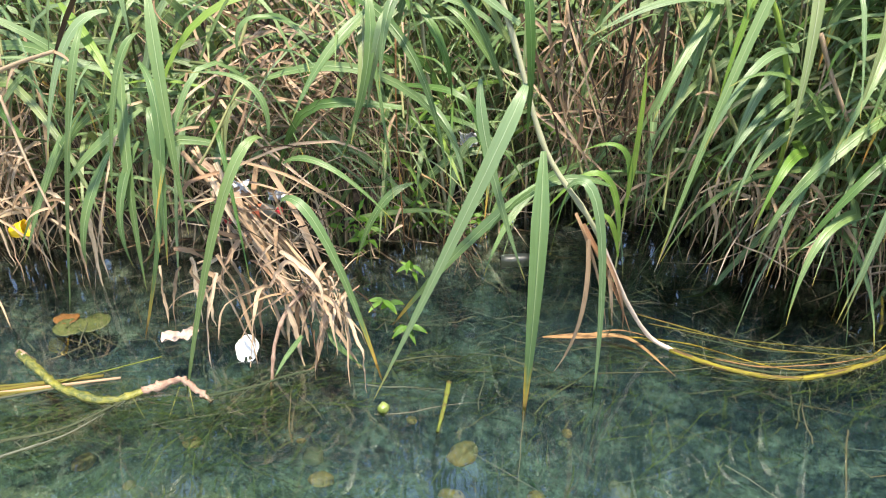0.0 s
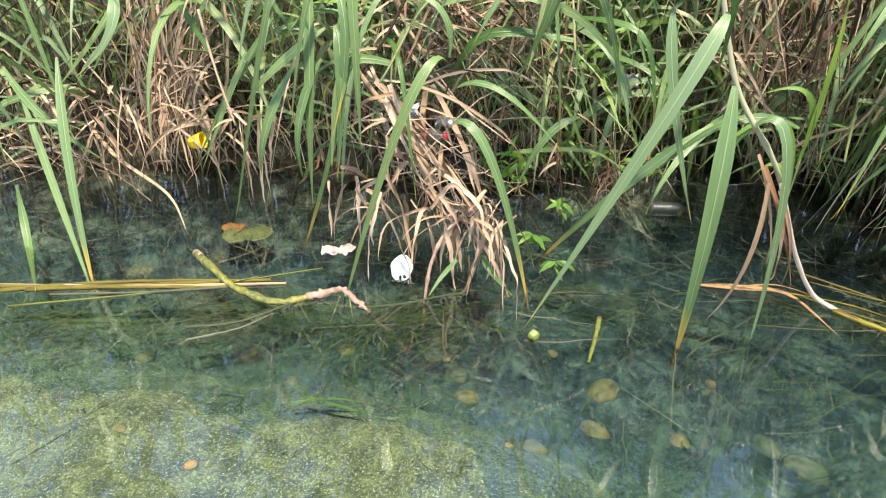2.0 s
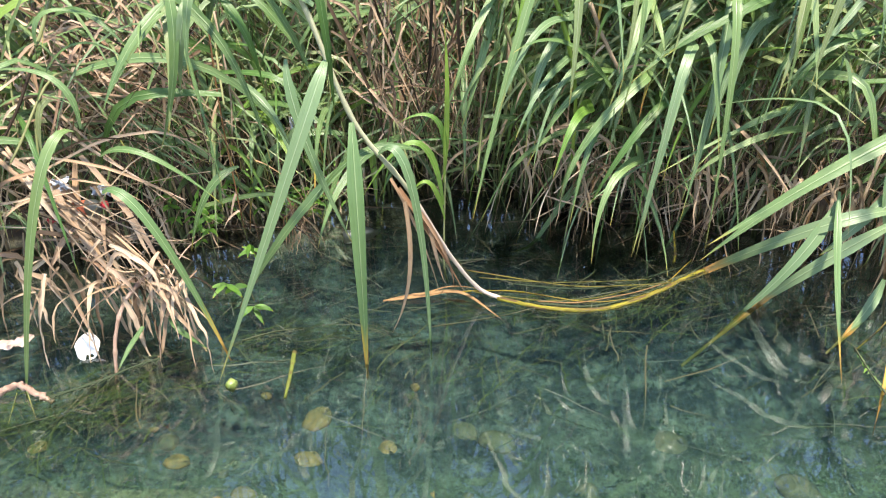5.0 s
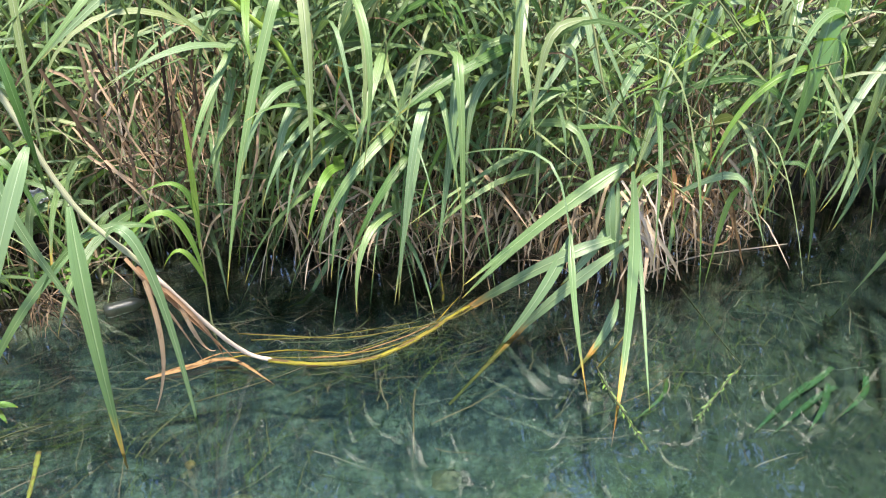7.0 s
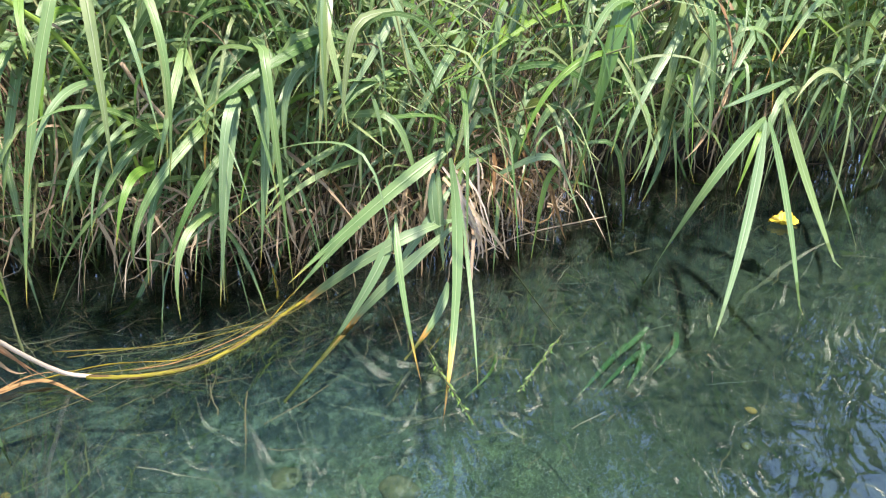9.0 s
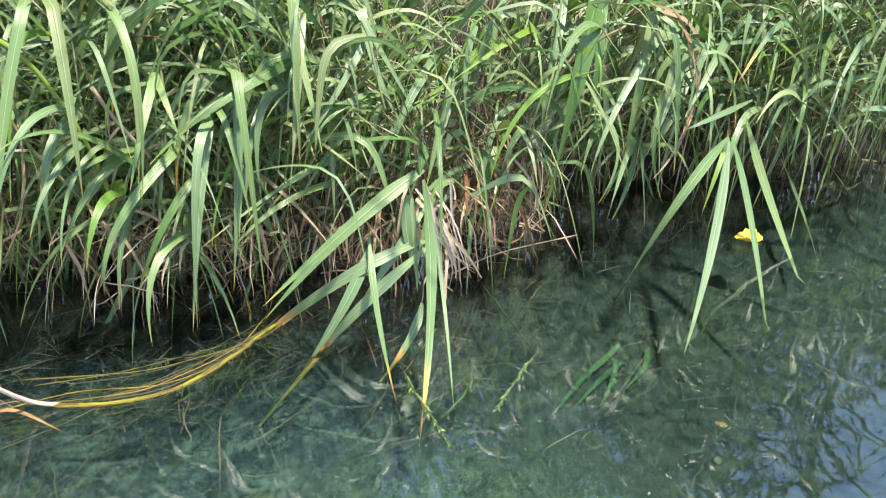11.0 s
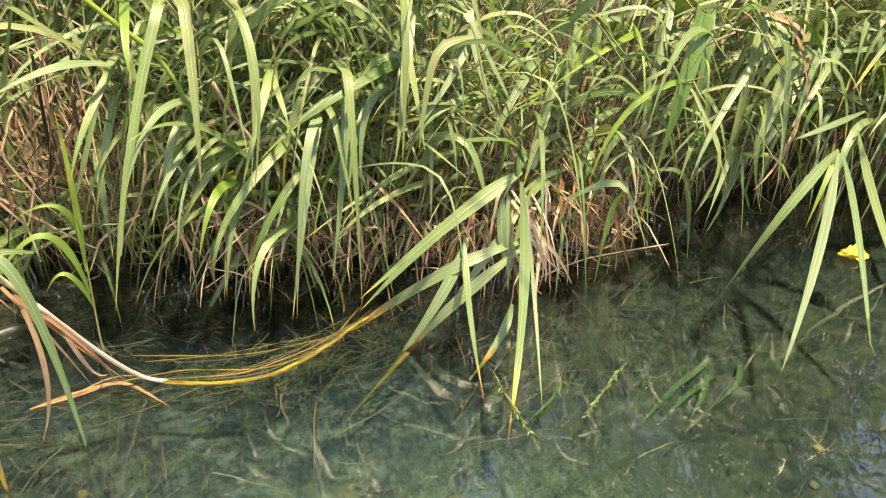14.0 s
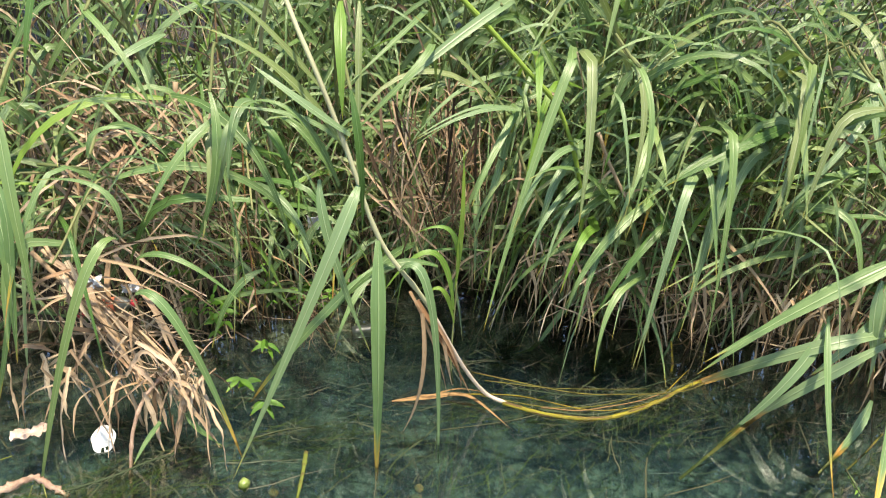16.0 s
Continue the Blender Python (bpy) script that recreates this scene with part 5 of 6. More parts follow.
dead_cane([(-1.157, 1.800, 0.708), (-1.135, 1.780, 0.599), (-1.109, 1.760, 0.502), (-1.076, 1.740, 0.393)], 0.004, TAN, "broken tan cane caught slantwise in the grass")
dead_cane([(0.730, 1.950, 0.760), (0.769, 1.940, 0.652), (0.825, 1.920, 0.551), (0.898, 1.920, 0.420)], 0.0062, CULM_GREEN, "jointed yellow-green cane standing in the grass")
dead_cane([(0.918, 1.750, 0.841), (0.961, 1.740, 0.746), (1.035, 1.740, 0.622)], 0.0065, TAN, "broken tan cane caught slantwise in the grass")
dead_cane([(0.329, 2.150, 0.916), (0.369, 2.140, 0.673), (0.358, 2.140, 0.420)], 0.0036, SHADED_STRAW, "thin reddish brown dead stem standing in the grass")
dead_cane([(0.362, 2.100, 0.922), (0.354, 2.100, 0.666), (0.389, 2.080, 0.365)], 0.003, TAN, "pale tan cane standing in the grass")
dead_cane([(0.40, 1.80, 1.31), (0.673, 1.75, 1.036), (0.798, 1.75, 0.894), (0.90, 1.78, 0.62), (0.96, 1.9, 0.30)], 0.0075, FRESH_CULM, "bright green culm slanting through the grass")
dead_cane([(2.062, 1.620, 0.745), (2.038, 1.600, 0.493), (2.194, 1.560, 0.191)], 0.004, PAL, "pale tan cane standing in the grass")
dead_cane([(2.233, 1.620, 0.667), (2.297, 1.580, 0.394), (2.238, 1.550, 0.139)], 0.004, TAN, "pale tan cane standing in the grass")
dead_cane([(2.285, 1.520, 0.304), (2.349, 1.460, 0.200), (2.451, 1.420, 0.101)], 0.0045, PAL, "broken tan cane caught slantwise in the grass")

def lone_blade(points, width, mat, name, label, category, face=(0.1, -0.5, 0.85), base=0.7, blunt=0.0):
    """A single loose leaf."""
    line = spline(points, 8)
    at = line[0].copy()
    v, f, u = blade(line - at, width, face, 0.3, 0.15, base=base, blunt=blunt)
    ob = mesh_ob(name, v, f, mat, None, "", u)
    ob.location = at
    tagged(ob, label, category, "loose leaves")


lone_blade([(0.275, 1.675, 0.006), (0.40, 1.67, 0.012), (0.52, 1.645, 0.016), (0.611, 1.481, 0.003)], 0.027, RUST, "dead_leaf", "long orange-brown dead blade floating on the water", "leaf", (0, -0.1, 1), 0.25)
lone_blade([(0.40, 1.68, 0.010), (0.50, 1.69, 0.016), (0.60, 1.66, 0.006)], 0.007, RUST, "dead_leaf", "narrow orange-brown dead blade floating on the water", "leaf", (0, -0.1, 1))
lone_blade([(-1.83, 2.1, 0.22), (-1.66, 1.98, 0.15), (-1.45, 1.90, 0.06), (-1.32, 1.76, -0.01)], 0.014, PALE_STRAW, "dead_leaf", "bleached bent straw dipping into the water", "leaf")
lone_blade([(-0.33, 1.60, 0.10), (-0.30, 1.56, 0.07), (-0.235, 1.55, 0.0)], 0.02, LOOKS["g"], "fallen_blade", "short green blade lying over the dead heap", "leaf")
lone_blade([(-0.40, 1.58, 0.09), (-0.44, 1.54, 0.05), (-0.47, 1.50, 0.01)], 0.014, LOOKS["g"], "fallen_blade", "fresh green blade lying over the dead heap", "leaf")
for i, pts in enumerate([[(2.372, 0.907, -0.12), (2.22, 0.89, -0.12), (1.98, 0.84, -0.14)], [(2.36, 0.93, -0.12), (2.25, 0.86, -0.12), (2.10, 0.80, -0.14)], [(2.30, 0.96, -0.13), (2.12, 0.92, -0.13), (1.93, 0.87, -0.14)],
                         [(2.45, 0.98, -0.10), (2.30, 0.95, -0.10), (2.16, 0.93, -0.12)], [(2.52, 0.90, -0.11), (2.42, 0.84, -0.11), (2.24, 0.80, -0.13)], [(-0.72, 1.13, -0.05), (-0.62, 1.10, -0.04), (-0.53, 1.10, -0.06)], [(-0.74, 1.10, -0.05), (-0.64, 1.12, -0.04), (-0.56, 1.13, -0.05)], [(1.72, 1.05, -0.06), (1.63, 0.98, -0.05), (1.50, 0.95, -0.07)]]):
    if i < 5:      # these lie on the bed
        pts = [(x, y, bed_z(x, y) + 0.022) for x, y, z in pts]
    lone_blade(pts, 0.022 if i < 5 else 0.012, LOOKS["g" if i < 5 else "k"], "drowned_blade", "green grass blade under the water", "leaf", (0, 0, 1))


# ---- leafy herbs at the water's edge ----
def herb(base, height, lean, pairs, size, seed):
    r = random.Random(seed)
    base = np.array(base, float)
    p = thing("herb", "small herb with paired lance-shaped bright green leaves", "herb", "herbs at the water's edge", at=base)
    top = np.array((lean[0], lean[1], height))
    line = through_three((0, 0, 0), top * 0.5 + np.array((0.0, 0.0, height * 0.12)), top, 9)
    part("stem", tube(line, 0.0022, 6, 0.6), CULM_GREEN, p)
    turn = r.uniform(0, 3)
    for i in range(pairs):
        q = line[min(8, 2 + int(6.5 * (i + 1) / pairs))]
        turn += 1.4
        for k in (0, math.pi):
            d = (math.cos(turn + k), math.sin(turn + k) * 0.5 - 0.35, r.uniform(-0.5, 0.35))
            l = droop(q, d, size * r.uniform(0.7, 1.15), r.uniform(0.3, 0.8), 8)
            part("leaf", blade(l, size * r.uniform(0.26, 0.36), (r.uniform(-0.3, 0.3), -0.6, 0.8), 0, 0.12, base=0.1), HERB_LEAF, p)


HERB_LEAF = leaf_material("herb_leaf", [(0.09, 0.22, 0.02), (0.13, 0.27, 0.035), (0.07, 0.18, 0.02)], (0.20, 0.34, 0.08), 0.99, through=0.35, rib_width=0.03)
herb((-0.10, 2.00, -0.03), 0.15, (-0.02, -0.06), 3, 0.055, 1)
herb((-0.17, 1.90, -0.05), 0.10, (-0.03, -0.08), 3, 0.065, 2)
herb((-0.13, 1.80, -0.06), 0.06, (0.01, -0.05), 2, 0.060, 3)
herb((-0.26, 2.12, -0.02), 0.22, (0.0, -0.05), 3, 0.06, 4)
hs = random.Random(77)
for i in range(17):
    x = hs.uniform(-0.40, 0.22)
    y = shore(x) + hs.uniform(-0.08, 0.22)
    herb((x, y, bed_z(x, y)), hs.uniform(0.12, 0.34), (hs.uniform(-0.05, 0.05), hs.uniform(-0.12, 0.0)), hs.randint(3, 5), hs.uniform(0.035, 0.055), 100 + i)


# ---- drift on the water ----
def leaf_disc(name, at, outline, mat, label, category, lift=0.008, holes=(), crumple=0.004, rings=7, spokes=40, seed=1, tilt=0):
    """A broad loose leaf: a thin, slightly cupped sheet inside a round outline."""
    r = random.Random(seed)
    bm = bmesh.new()
    verts = [[bm.verts.new((0, 0, 0.002))] * spokes]
    for i in range(1, rings + 1):
        row = []
        for j in range(spokes):
            th = 6.283 * j / spokes
            rad = outline(th) * i / rings
            z = lift * (i / rings) ** 2 * (0.6 + 0.4 * math.sin(2 * th + 1)) + crumple * noise.noise((rad * 60 * math.cos(th), rad * 60 * math.sin(th), seed))
            row.append(bm.verts.new((rad * math.cos(th), rad * math.sin(th), max(z, 0.0015))))
        verts.append(row)
    for j in range(spokes):
        k = (j + 1) % spokes
        bm.faces.new((verts[0][0], verts[1][j], verts[1][k]))
        for i in range(1, rings):
            mid = (verts[i][j].co + verts[i + 1][k].co) / 2
            if any((mid.x - hx) ** 2 + (mid.y - hy) ** 2 < hrad ** 2 for hx, hy, hrad in holes):
                continue
            bm.faces.new((verts[i][j], verts[i + 1][j], verts[i + 1][k], verts[i][k]))
    me = bpy.data.meshes.new(name)
    bm.to_mesh(me)
    bm.free()
    me.materials.append(mat)
    me.polygons.foreach_set("use_smooth", [True] * len(me.polygons))
    ob = new(name, me)
    ob.matrix_world = pose(*at, tilt)
    sol = ob.modifiers.new("thick", "SOLIDIFY")
    sol.thickness = 0.0008
    return tagged(ob, label, category, "loose leaves")


WHITE_LEAF = plain_material("bleached_leaf", (0.78, 0.78, 0.72), (0.62, 0.62, 0.54), 40, 0.6, 0.3, 0.001)
PINK_LEAF = plain_material("pinkish_dead_leaf", (0.50, 0.40, 0.34), (0.32, 0.23, 0.18), 30, 0.7, 0.4, 0.001)
YELLOW_LEAF = plain_material("yellow_leaf", (0.62, 0.44, 0.02), (0.48, 0.36, 0.02), 30, 0.5, 0.3, 0.001, (0.30, 0.18, 0.03))
ORANGE_LEAF = plain_material("orange_leaf", (0.26, 0.11, 0.03), (0.17, 0.075, 0.02), 30, 0.6, 0.3, 0.001)
leaf_disc("bleached_leaf", (-0.570, 1.615, 0.020), lambda a: 0.036 * (1 + 0.10 * math.cos(a - 1.2) - 0.10 * math.cos(2 * a) + 0.04 * math.sin(5 * a)), WHITE_LEAF,
          "white bleached round leaf with two small holes afloat", "leaf", 0.006, ((0.000, -0.028, 0.006), (0.012, -0.024, 0.005)), 0.001, tilt=42)
leaf_disc("crumpled_leaf", (-0.79, 1.70, 0.012), lambda a: 0.012 + 0.040 * abs(math.cos(a - 0.25)) + 0.005 * math.sin(7 * a), PINK_LEAF, "pale pinkish crumpled dead leaf at the water", "leaf", 0.010, (), 0.016, 6, 36, 4)
leaf_disc("yellow_leaf", (3.285, 0.955, 0.003), lambda a: 0.034 + 0.034 * abs(math.cos(a + 0.1)) + 0.010 * math.sin(5 * a), YELLOW_LEAF, "bright yellow fallen leaf floating on the water", "leaf", 0.03, (), 0.02, 6, 36, 6)
leaf_disc("orange_leaf", (-1.21, 1.86, -0.03), lambda a: 0.028 + 0.012 * abs(math.cos(a)), ORANGE_LEAF, "small orange leaf just under the water", "leaf", 0.006, (), 0.006, 5, 28, 7)


OLIVE_LEAF = plain_material("olive_leaf", (0.10, 0.12, 0.035), (0.06, 0.075, 0.025), 25, 0.6, 0.3, 0.001, (0.16, 0.15, 0.06))
leaf_disc("sunken_leaf", (-1.145, 1.825, -0.030), lambda a: 0.034 + 0.050 * abs(math.cos(a - 0.3)), OLIVE_LEAF, "broad olive leaf sunk just under the water", "leaf", 0.006, (), 0.006, 6, 36, 8)


def rooted_stem():
    """A pinkish jointed stem that dips from the dead tuft into the water."""
    line = spline([(-0.36, 1.66, 0.22), (-0.43, 1.60, 0.17), (-0.468, 1.56, 0.09), (-0.482, 1.525, 0.0), (-0.485, 1.50, -0.06), (-0.488, 1.49, -0.10)], 8)
    at = line[0].copy()
    p = thing("dipping_stem", "pinkish jointed dead stem dipping into the water", "stem", at=at)
    part("stem", tube(line - at, 0.0058, 8, 0.7, nodes=5, swell=0.4, rough=0.25), PEELED, p)
    root_hair(line[22:], 60, 0.05, p, at)


def driftwood_twig():
    line = spline([(-1.222, 1.625, 0.012), (-1.118, 1.538, 0.010), (-1.034, 1.476, 0.004), (-0.892, 1.428, 0.000), (-0.80, 1.459, 0.008)], 8)
    end = spline([(-0.81, 1.455, 0.008), (-0.765, 1.474, 0.010), (-0.715, 1.484, 0.022), (-0.695, 1.474, 0.018), (-0.655, 1.450, 0.004), (-0.62, 1.430, -0.008)], 6)
    at = line[0].copy()
    p = thing("driftwood_twig", "mossy yellow-green twig with a peeled pink end afloat", "twig", at=at)
    part("stem", tube(line - at, 0.0110, 10, 0.85, nodes=4, swell=0.3, rough=0.5), MOSSY, p, "mossy green and yellow bark")
    part("peeled_end", tube(end - at, 0.0100, 10, 0.55, nodes=3, swell=0.4, rough=0.9), PEELED, p, "peeled pinkish wood")
    tip = spline([(-1.226, 1.628, 0.013), (-1.20, 1.61, 0.013)], 4)
    part("broken_tip", tube(tip - at, 0.0112, 9, 0.9), PEELED, p, "pale broken tip")
    for a, b in [((-0.69, 1.47, 0.02), (-0.66, 1.40, -0.03)), ((-0.83, 1.44, 0.0), (-0.78, 1.38, -0.02)), ((-1.05, 1.50, 0.005), (-0.98, 1.53, 0.012)), ((-0.72, 1.48, 0.0), (-0.73, 1.40, -0.04))]:
        part("side_twig", tube(spline([a, b], 5) - at, 0.0022, 6, 0.4), MOSSY, p)


MOSSY = plain_material("mossy_bark", (0.19, 0.19, 0.02), (0.035, 0.062, 0.010), 45, 0.6, 0.5, 0.003, (0.28, 0.24, 0.10))
PEELED = plain_material("peeled_wood", (0.22, 0.13, 0.09), (0.36, 0.25, 0.18), 40, 0.7, 0.6, 0.003, (0.10, 0.085, 0.03))
driftwood_twig()
rooted_stem()


def pebble(name, at, size, flat, mat, label, category, group, seed, detail=3):
    """A rounded, uneven stone or fruit."""
    bm = bmesh.new()
    bmesh.ops.create_icosphere(bm, subdivisions=detail, radius=1.0)
    for v in bm.verts:
        k = 1 + 0.22 * noise.noise(v.co * 1.3 + Vector((seed * 3.7, 0, 0))) + 0.06 * noise.noise(v.co * 4 + Vector((0, seed, 0)))
        v.co = Vector((v.co.x * size * k, v.co.y * size * 0.8 * k, v.co.z * size * flat * k))
    for f in bm.faces:
        f.smooth = True
    me = bpy.data.meshes.new(name)
    bm.to_mesh(me)
    bm.free()
    me.materials.append(mat)
    ob = new(name, me)
    ob.matrix_world = pose(*at, 0, 0, seed * 47 % 360)
    return tagged(ob, label, category, group)


OCHRE = plain_material("ochre_stone", (0.62, 0.29, 0.06), (0.40, 0.24, 0.08), 30, 0.7, 0.4, 0.002, (0.10, 0.09, 0.04))
SLIMY = plain_material("slimy_stone", (0.30, 0.21, 0.085), (0.15, 0.125, 0.055), 25, 0.7, 0.4, 0.002, (0.08, 0.075, 0.035))
FRUIT = plain_material("green_fruit_skin", (0.17, 0.23, 0.06), (0.23, 0.28, 0.09), 30, 0.4, 0.1, 0.001)
for i, (x, y, s, m) in enumerate([(0.037, 1.46, 0.050, OCHRE), (0.222, 1.285, 0.036, OCHRE), (0.003, 1.275, 0.040, OCHRE), (-0.335, 1.318, 0.034, OCHRE), (-0.969, 1.368, 0.034, OCHRE),
                                  (-0.371, 1.408, 0.055, SLIMY), (0.532, 1.265, 0.075, SLIMY), (0.999, 1.152, 0.080, SLIMY), (-1.26, 1.30, 0.052, SLIMY), (0.45, 1.33, 0.06, SLIMY), (-0.70, 1.43, 0.045, OCHRE),
                                  (-1.505, 1.72, 0.07, SLIMY), (0.70, 1.02, 0.07, SLIMY), (1.25, 0.92, 0.09, SLIMY), (-0.15, 1.12, 0.05, SLIMY), (1.62, 1.25, 0.06, SLIMY)]):
    pebble("stone", (x, y, bed_z(x, y) - s * 0.14), s * (1.0 if m is OCHRE else 0.72), 0.5, m, "rounded ochre stone on the stream bed" if m is OCHRE else "slimy olive stone on the stream bed", "stone", "stones on the stream bed", i + 1)
pebble("green_fruit", (-0.170, 1.397, -0.013), 0.019, 0.95, FRUIT, "small pale green round fruit floating low", "fruit", "", 40)
ps = random.Random(9)
for i in range(34):
    x, y = ps.uniform(-1.8, 2.4), ps.uniform(0.35, 1.6)
    pebble("stone", (x, y, bed_z(x, y)), ps.uniform(0.012, 0.026), 0.4, ps.choice((OCHRE, SLIMY, SLIMY)), "small slimy pebble on the stream bed", "stone", "stones on the stream bed", 60 + i, 2)


# ---- litter ----
def lathe(profile, sides=28):
    """A round body about z: verts, faces, uvs."""
    verts = [(r * math.cos(6.2832 * j / sides), r * math.sin(6.2832 * j / sides), z) for z, r in profile for j in range(sides)]
    uvs = [(j / sides, i / (len(profile) - 1)) for i in range(len(profile)) for j in range(sides)]
    faces = [(i * sides + j, i * sides + (j + 1) % sides, (i + 1) * sides + (j + 1) % sides, (i + 1) * sides + j) for i in range(len(profile) - 1) for j in range(sides)]
    return np.array(verts), faces, uvs


def plastic(name, colour, rough=0.3, clear=0.0):
    k = Nodes(name)
    pos = k.add("TexCoord").outputs["Object"]
    n = k.noise(pos, 35, 4.0, 0.6)
    k.link(k.mix(k.ramp(n, (0.4, 0.0), (0.7, 0.5)), colour, tuple(c * 0.6 for c in colour)), k.bsdf.inputs["Base Color"])
    k.bsdf.inputs["Roughness"].default_value = rough
    k.bsdf.inputs["Transmission Weight"].default_value = clear
    k.bump(n, 0.3, 0.003)
    return k.mat


CLEAR, RED, ORANGE, GREY, YELLOW = plastic("clear_plastic", (0.30, 0.36, 0.33), 0.4, 0.9), plastic("red_plastic", (0.40, 0.02, 0.03)), plastic("orange_label", (0.46, 0.13, 0.07)), plastic("grey_film", (0.42, 0.44, 0.46), 0.5), plastic("yellow_plastic", (0.78, 0.52, 0.01), 0.5)


def bottle(m, label, wrap=None, cap=None):
    p = thing("plastic_bottle", label, "bottle", "litter")
    p.matrix_world = m
    body = [(0.0, 0.022), (0.004, 0.029), (0.02, 0.031), (0.035, 0.0295), (0.05, 0.031), (0.065, 0.0295), (0.08, 0.031), (0.11, 0.031), (0.13, 0.027), (0.15, 0.014), (0.165, 0.012)]
    part("body", lathe(body), CLEAR, p, "clear ribbed plastic")
    if wrap:
        part("label_band", lathe([(0.045, 0.0316), (0.048, 0.0319), (0.095, 0.0319), (0.098, 0.0316)]), wrap, p, "red and orange label band")
    if cap:
        part("cap", lathe([(0.155, 0.0145), (0.157, 0.0152), (0.171, 0.0152), (0.173, 0.013), (0.1735, 0.001)]), cap, p, "screw cap")


bottle(pose(0.19, 2.16, -0.012, 0, 90, 6) @ Matrix.Scale(0.8, 4), "clear ribbed plastic bottle lying half sunk at the bank")
bottle(pose(-0.565, 1.755, 0.380, 0, 80, -15) @ Matrix.Scale(0.72, 4), "crushed clear bottle with an orange label caught in dead grass", ORANGE, RED)


def film_scrap(at, size, mat, label, seed):
    """A crumpled scrap of plastic film."""
    n = 14
    verts, uvs = [], []
    for i in range(n):
        for j in range(n):
            u, v = i / (n - 1) - 0.5, j / (n - 1) - 0.5
            edge = 1 + 0.35 * noise.noise((i * 0.35, j * 0.35, seed))
            q = Vector((u * 7, v * 7, seed))
            verts.append((u * size * edge, size * 0.45 * noise.noise(q * 0.5) + size * 0.15 * noise.noise(q), v * size * 0.8 * edge))
            uvs.append((u, v))
    faces = [(i * n + j, (i + 1) * n + j, (i + 1) * n + j + 1, i * n + j + 1) for i in range(n - 1) for j in range(n - 1)]
    ob = mesh_ob("plastic_scrap", verts, faces, mat, None, "", uvs)
    ob.location = at
    sol = ob.modifiers.new("thick", "SOLIDIFY")
    sol.thickness = 0.0008
    tagged(ob, label, "litter", "litter")


film_scrap((-0.55, 1.73, 0.468), 0.042, GREY, "crumpled grey plastic film caught in the grass", 2)
film_scrap((-0.46, 1.745, 0.435), 0.042, GREY, "crumpled grey plastic film caught in the grass", 5)
film_scrap((-0.598, 1.735, 0.368), 0.02, RED, "small red scrap of plastic in the grass", 7)
film_scrap((-0.50, 1.735, 0.394), 0.03, ORANGE, "torn orange wrapper caught in the dead grass", 9)
film_scrap((0.08, 2.28, 0.40), 0.06, GREY, "pale grey wrapper hanging in the growth", 8)
cup = thing("plastic_cup", "small bright yellow plastic cup lodged under dead grass", "cup", "litter")
cup.matrix_world = pose(-1.352, 1.99, 0.225, 20, 75, 25)
part("shell", lathe([(-0.028, 0.004), (-0.027, 0.017), (-0.015, 0.022), (0.012, 0.026), (0.022, 0.0285), (0.022, 0.0262), (0.010, 0.0238), (-0.013, 0.0200), (-0.024, 0.015), (-0.024, 0.002)]), YELLOW, cup)


# ---- fine drift under the water ----
def drowned_straw():
    r = random.Random(63)
    dark, light = Heap(), Heap()
    for i in range(3000):
        x = r.uniform(-2.0, 3.6)
        y = shore(x) - abs(r.gauss(0, 0.55)) - 0.02
        if x > 2.0 and r.random() < 0.6 or y < 0.25 or (y < 1.25 and r.random() < (0.8 if x < 0.2 else 0.35)):
            continue
        z = -0.008 - r.random() * 0.14
        turn = r.gauss(0, 0.75) if r.random() < 0.6 else r.uniform(0, 3.14)
        l = droop((x, y, z), (math.cos(turn), math.sin(turn), r.uniform(-0.12, 0.12)), r.uniform(0.05, 0.32), r.uniform(-0.15, 0.2), 7)
        l = l + np.cumsum([[r.gauss(0, 0.004), r.gauss(0, 0.004), 0] for _ in l], 0)
        l[:, 2] = np.clip(l[:, 2], -0.16, -0.003)
        (light if r.random() < 0.36 else dark).add(blade(l, r.uniform(0.0015, 0.005), (0, 0, 1), r.uniform(-1, 1), 0.1, base=0.9))
    dark.done("drowned_grass", WEED, "olive weed and drowned grass under the water", "water weed")
    light.done("drowned_grass", DROWNED_PALE, "pale drowned straw under the water", "water weed")


DROWNED_PALE = straw_material("drowned_straw", [(0.09, 0.09, 0.055), (0.13, 0.125, 0.085), (0.10, 0.09, 0.04), (0.20, 0.19, 0.15)], 0.2)
drowned_straw()


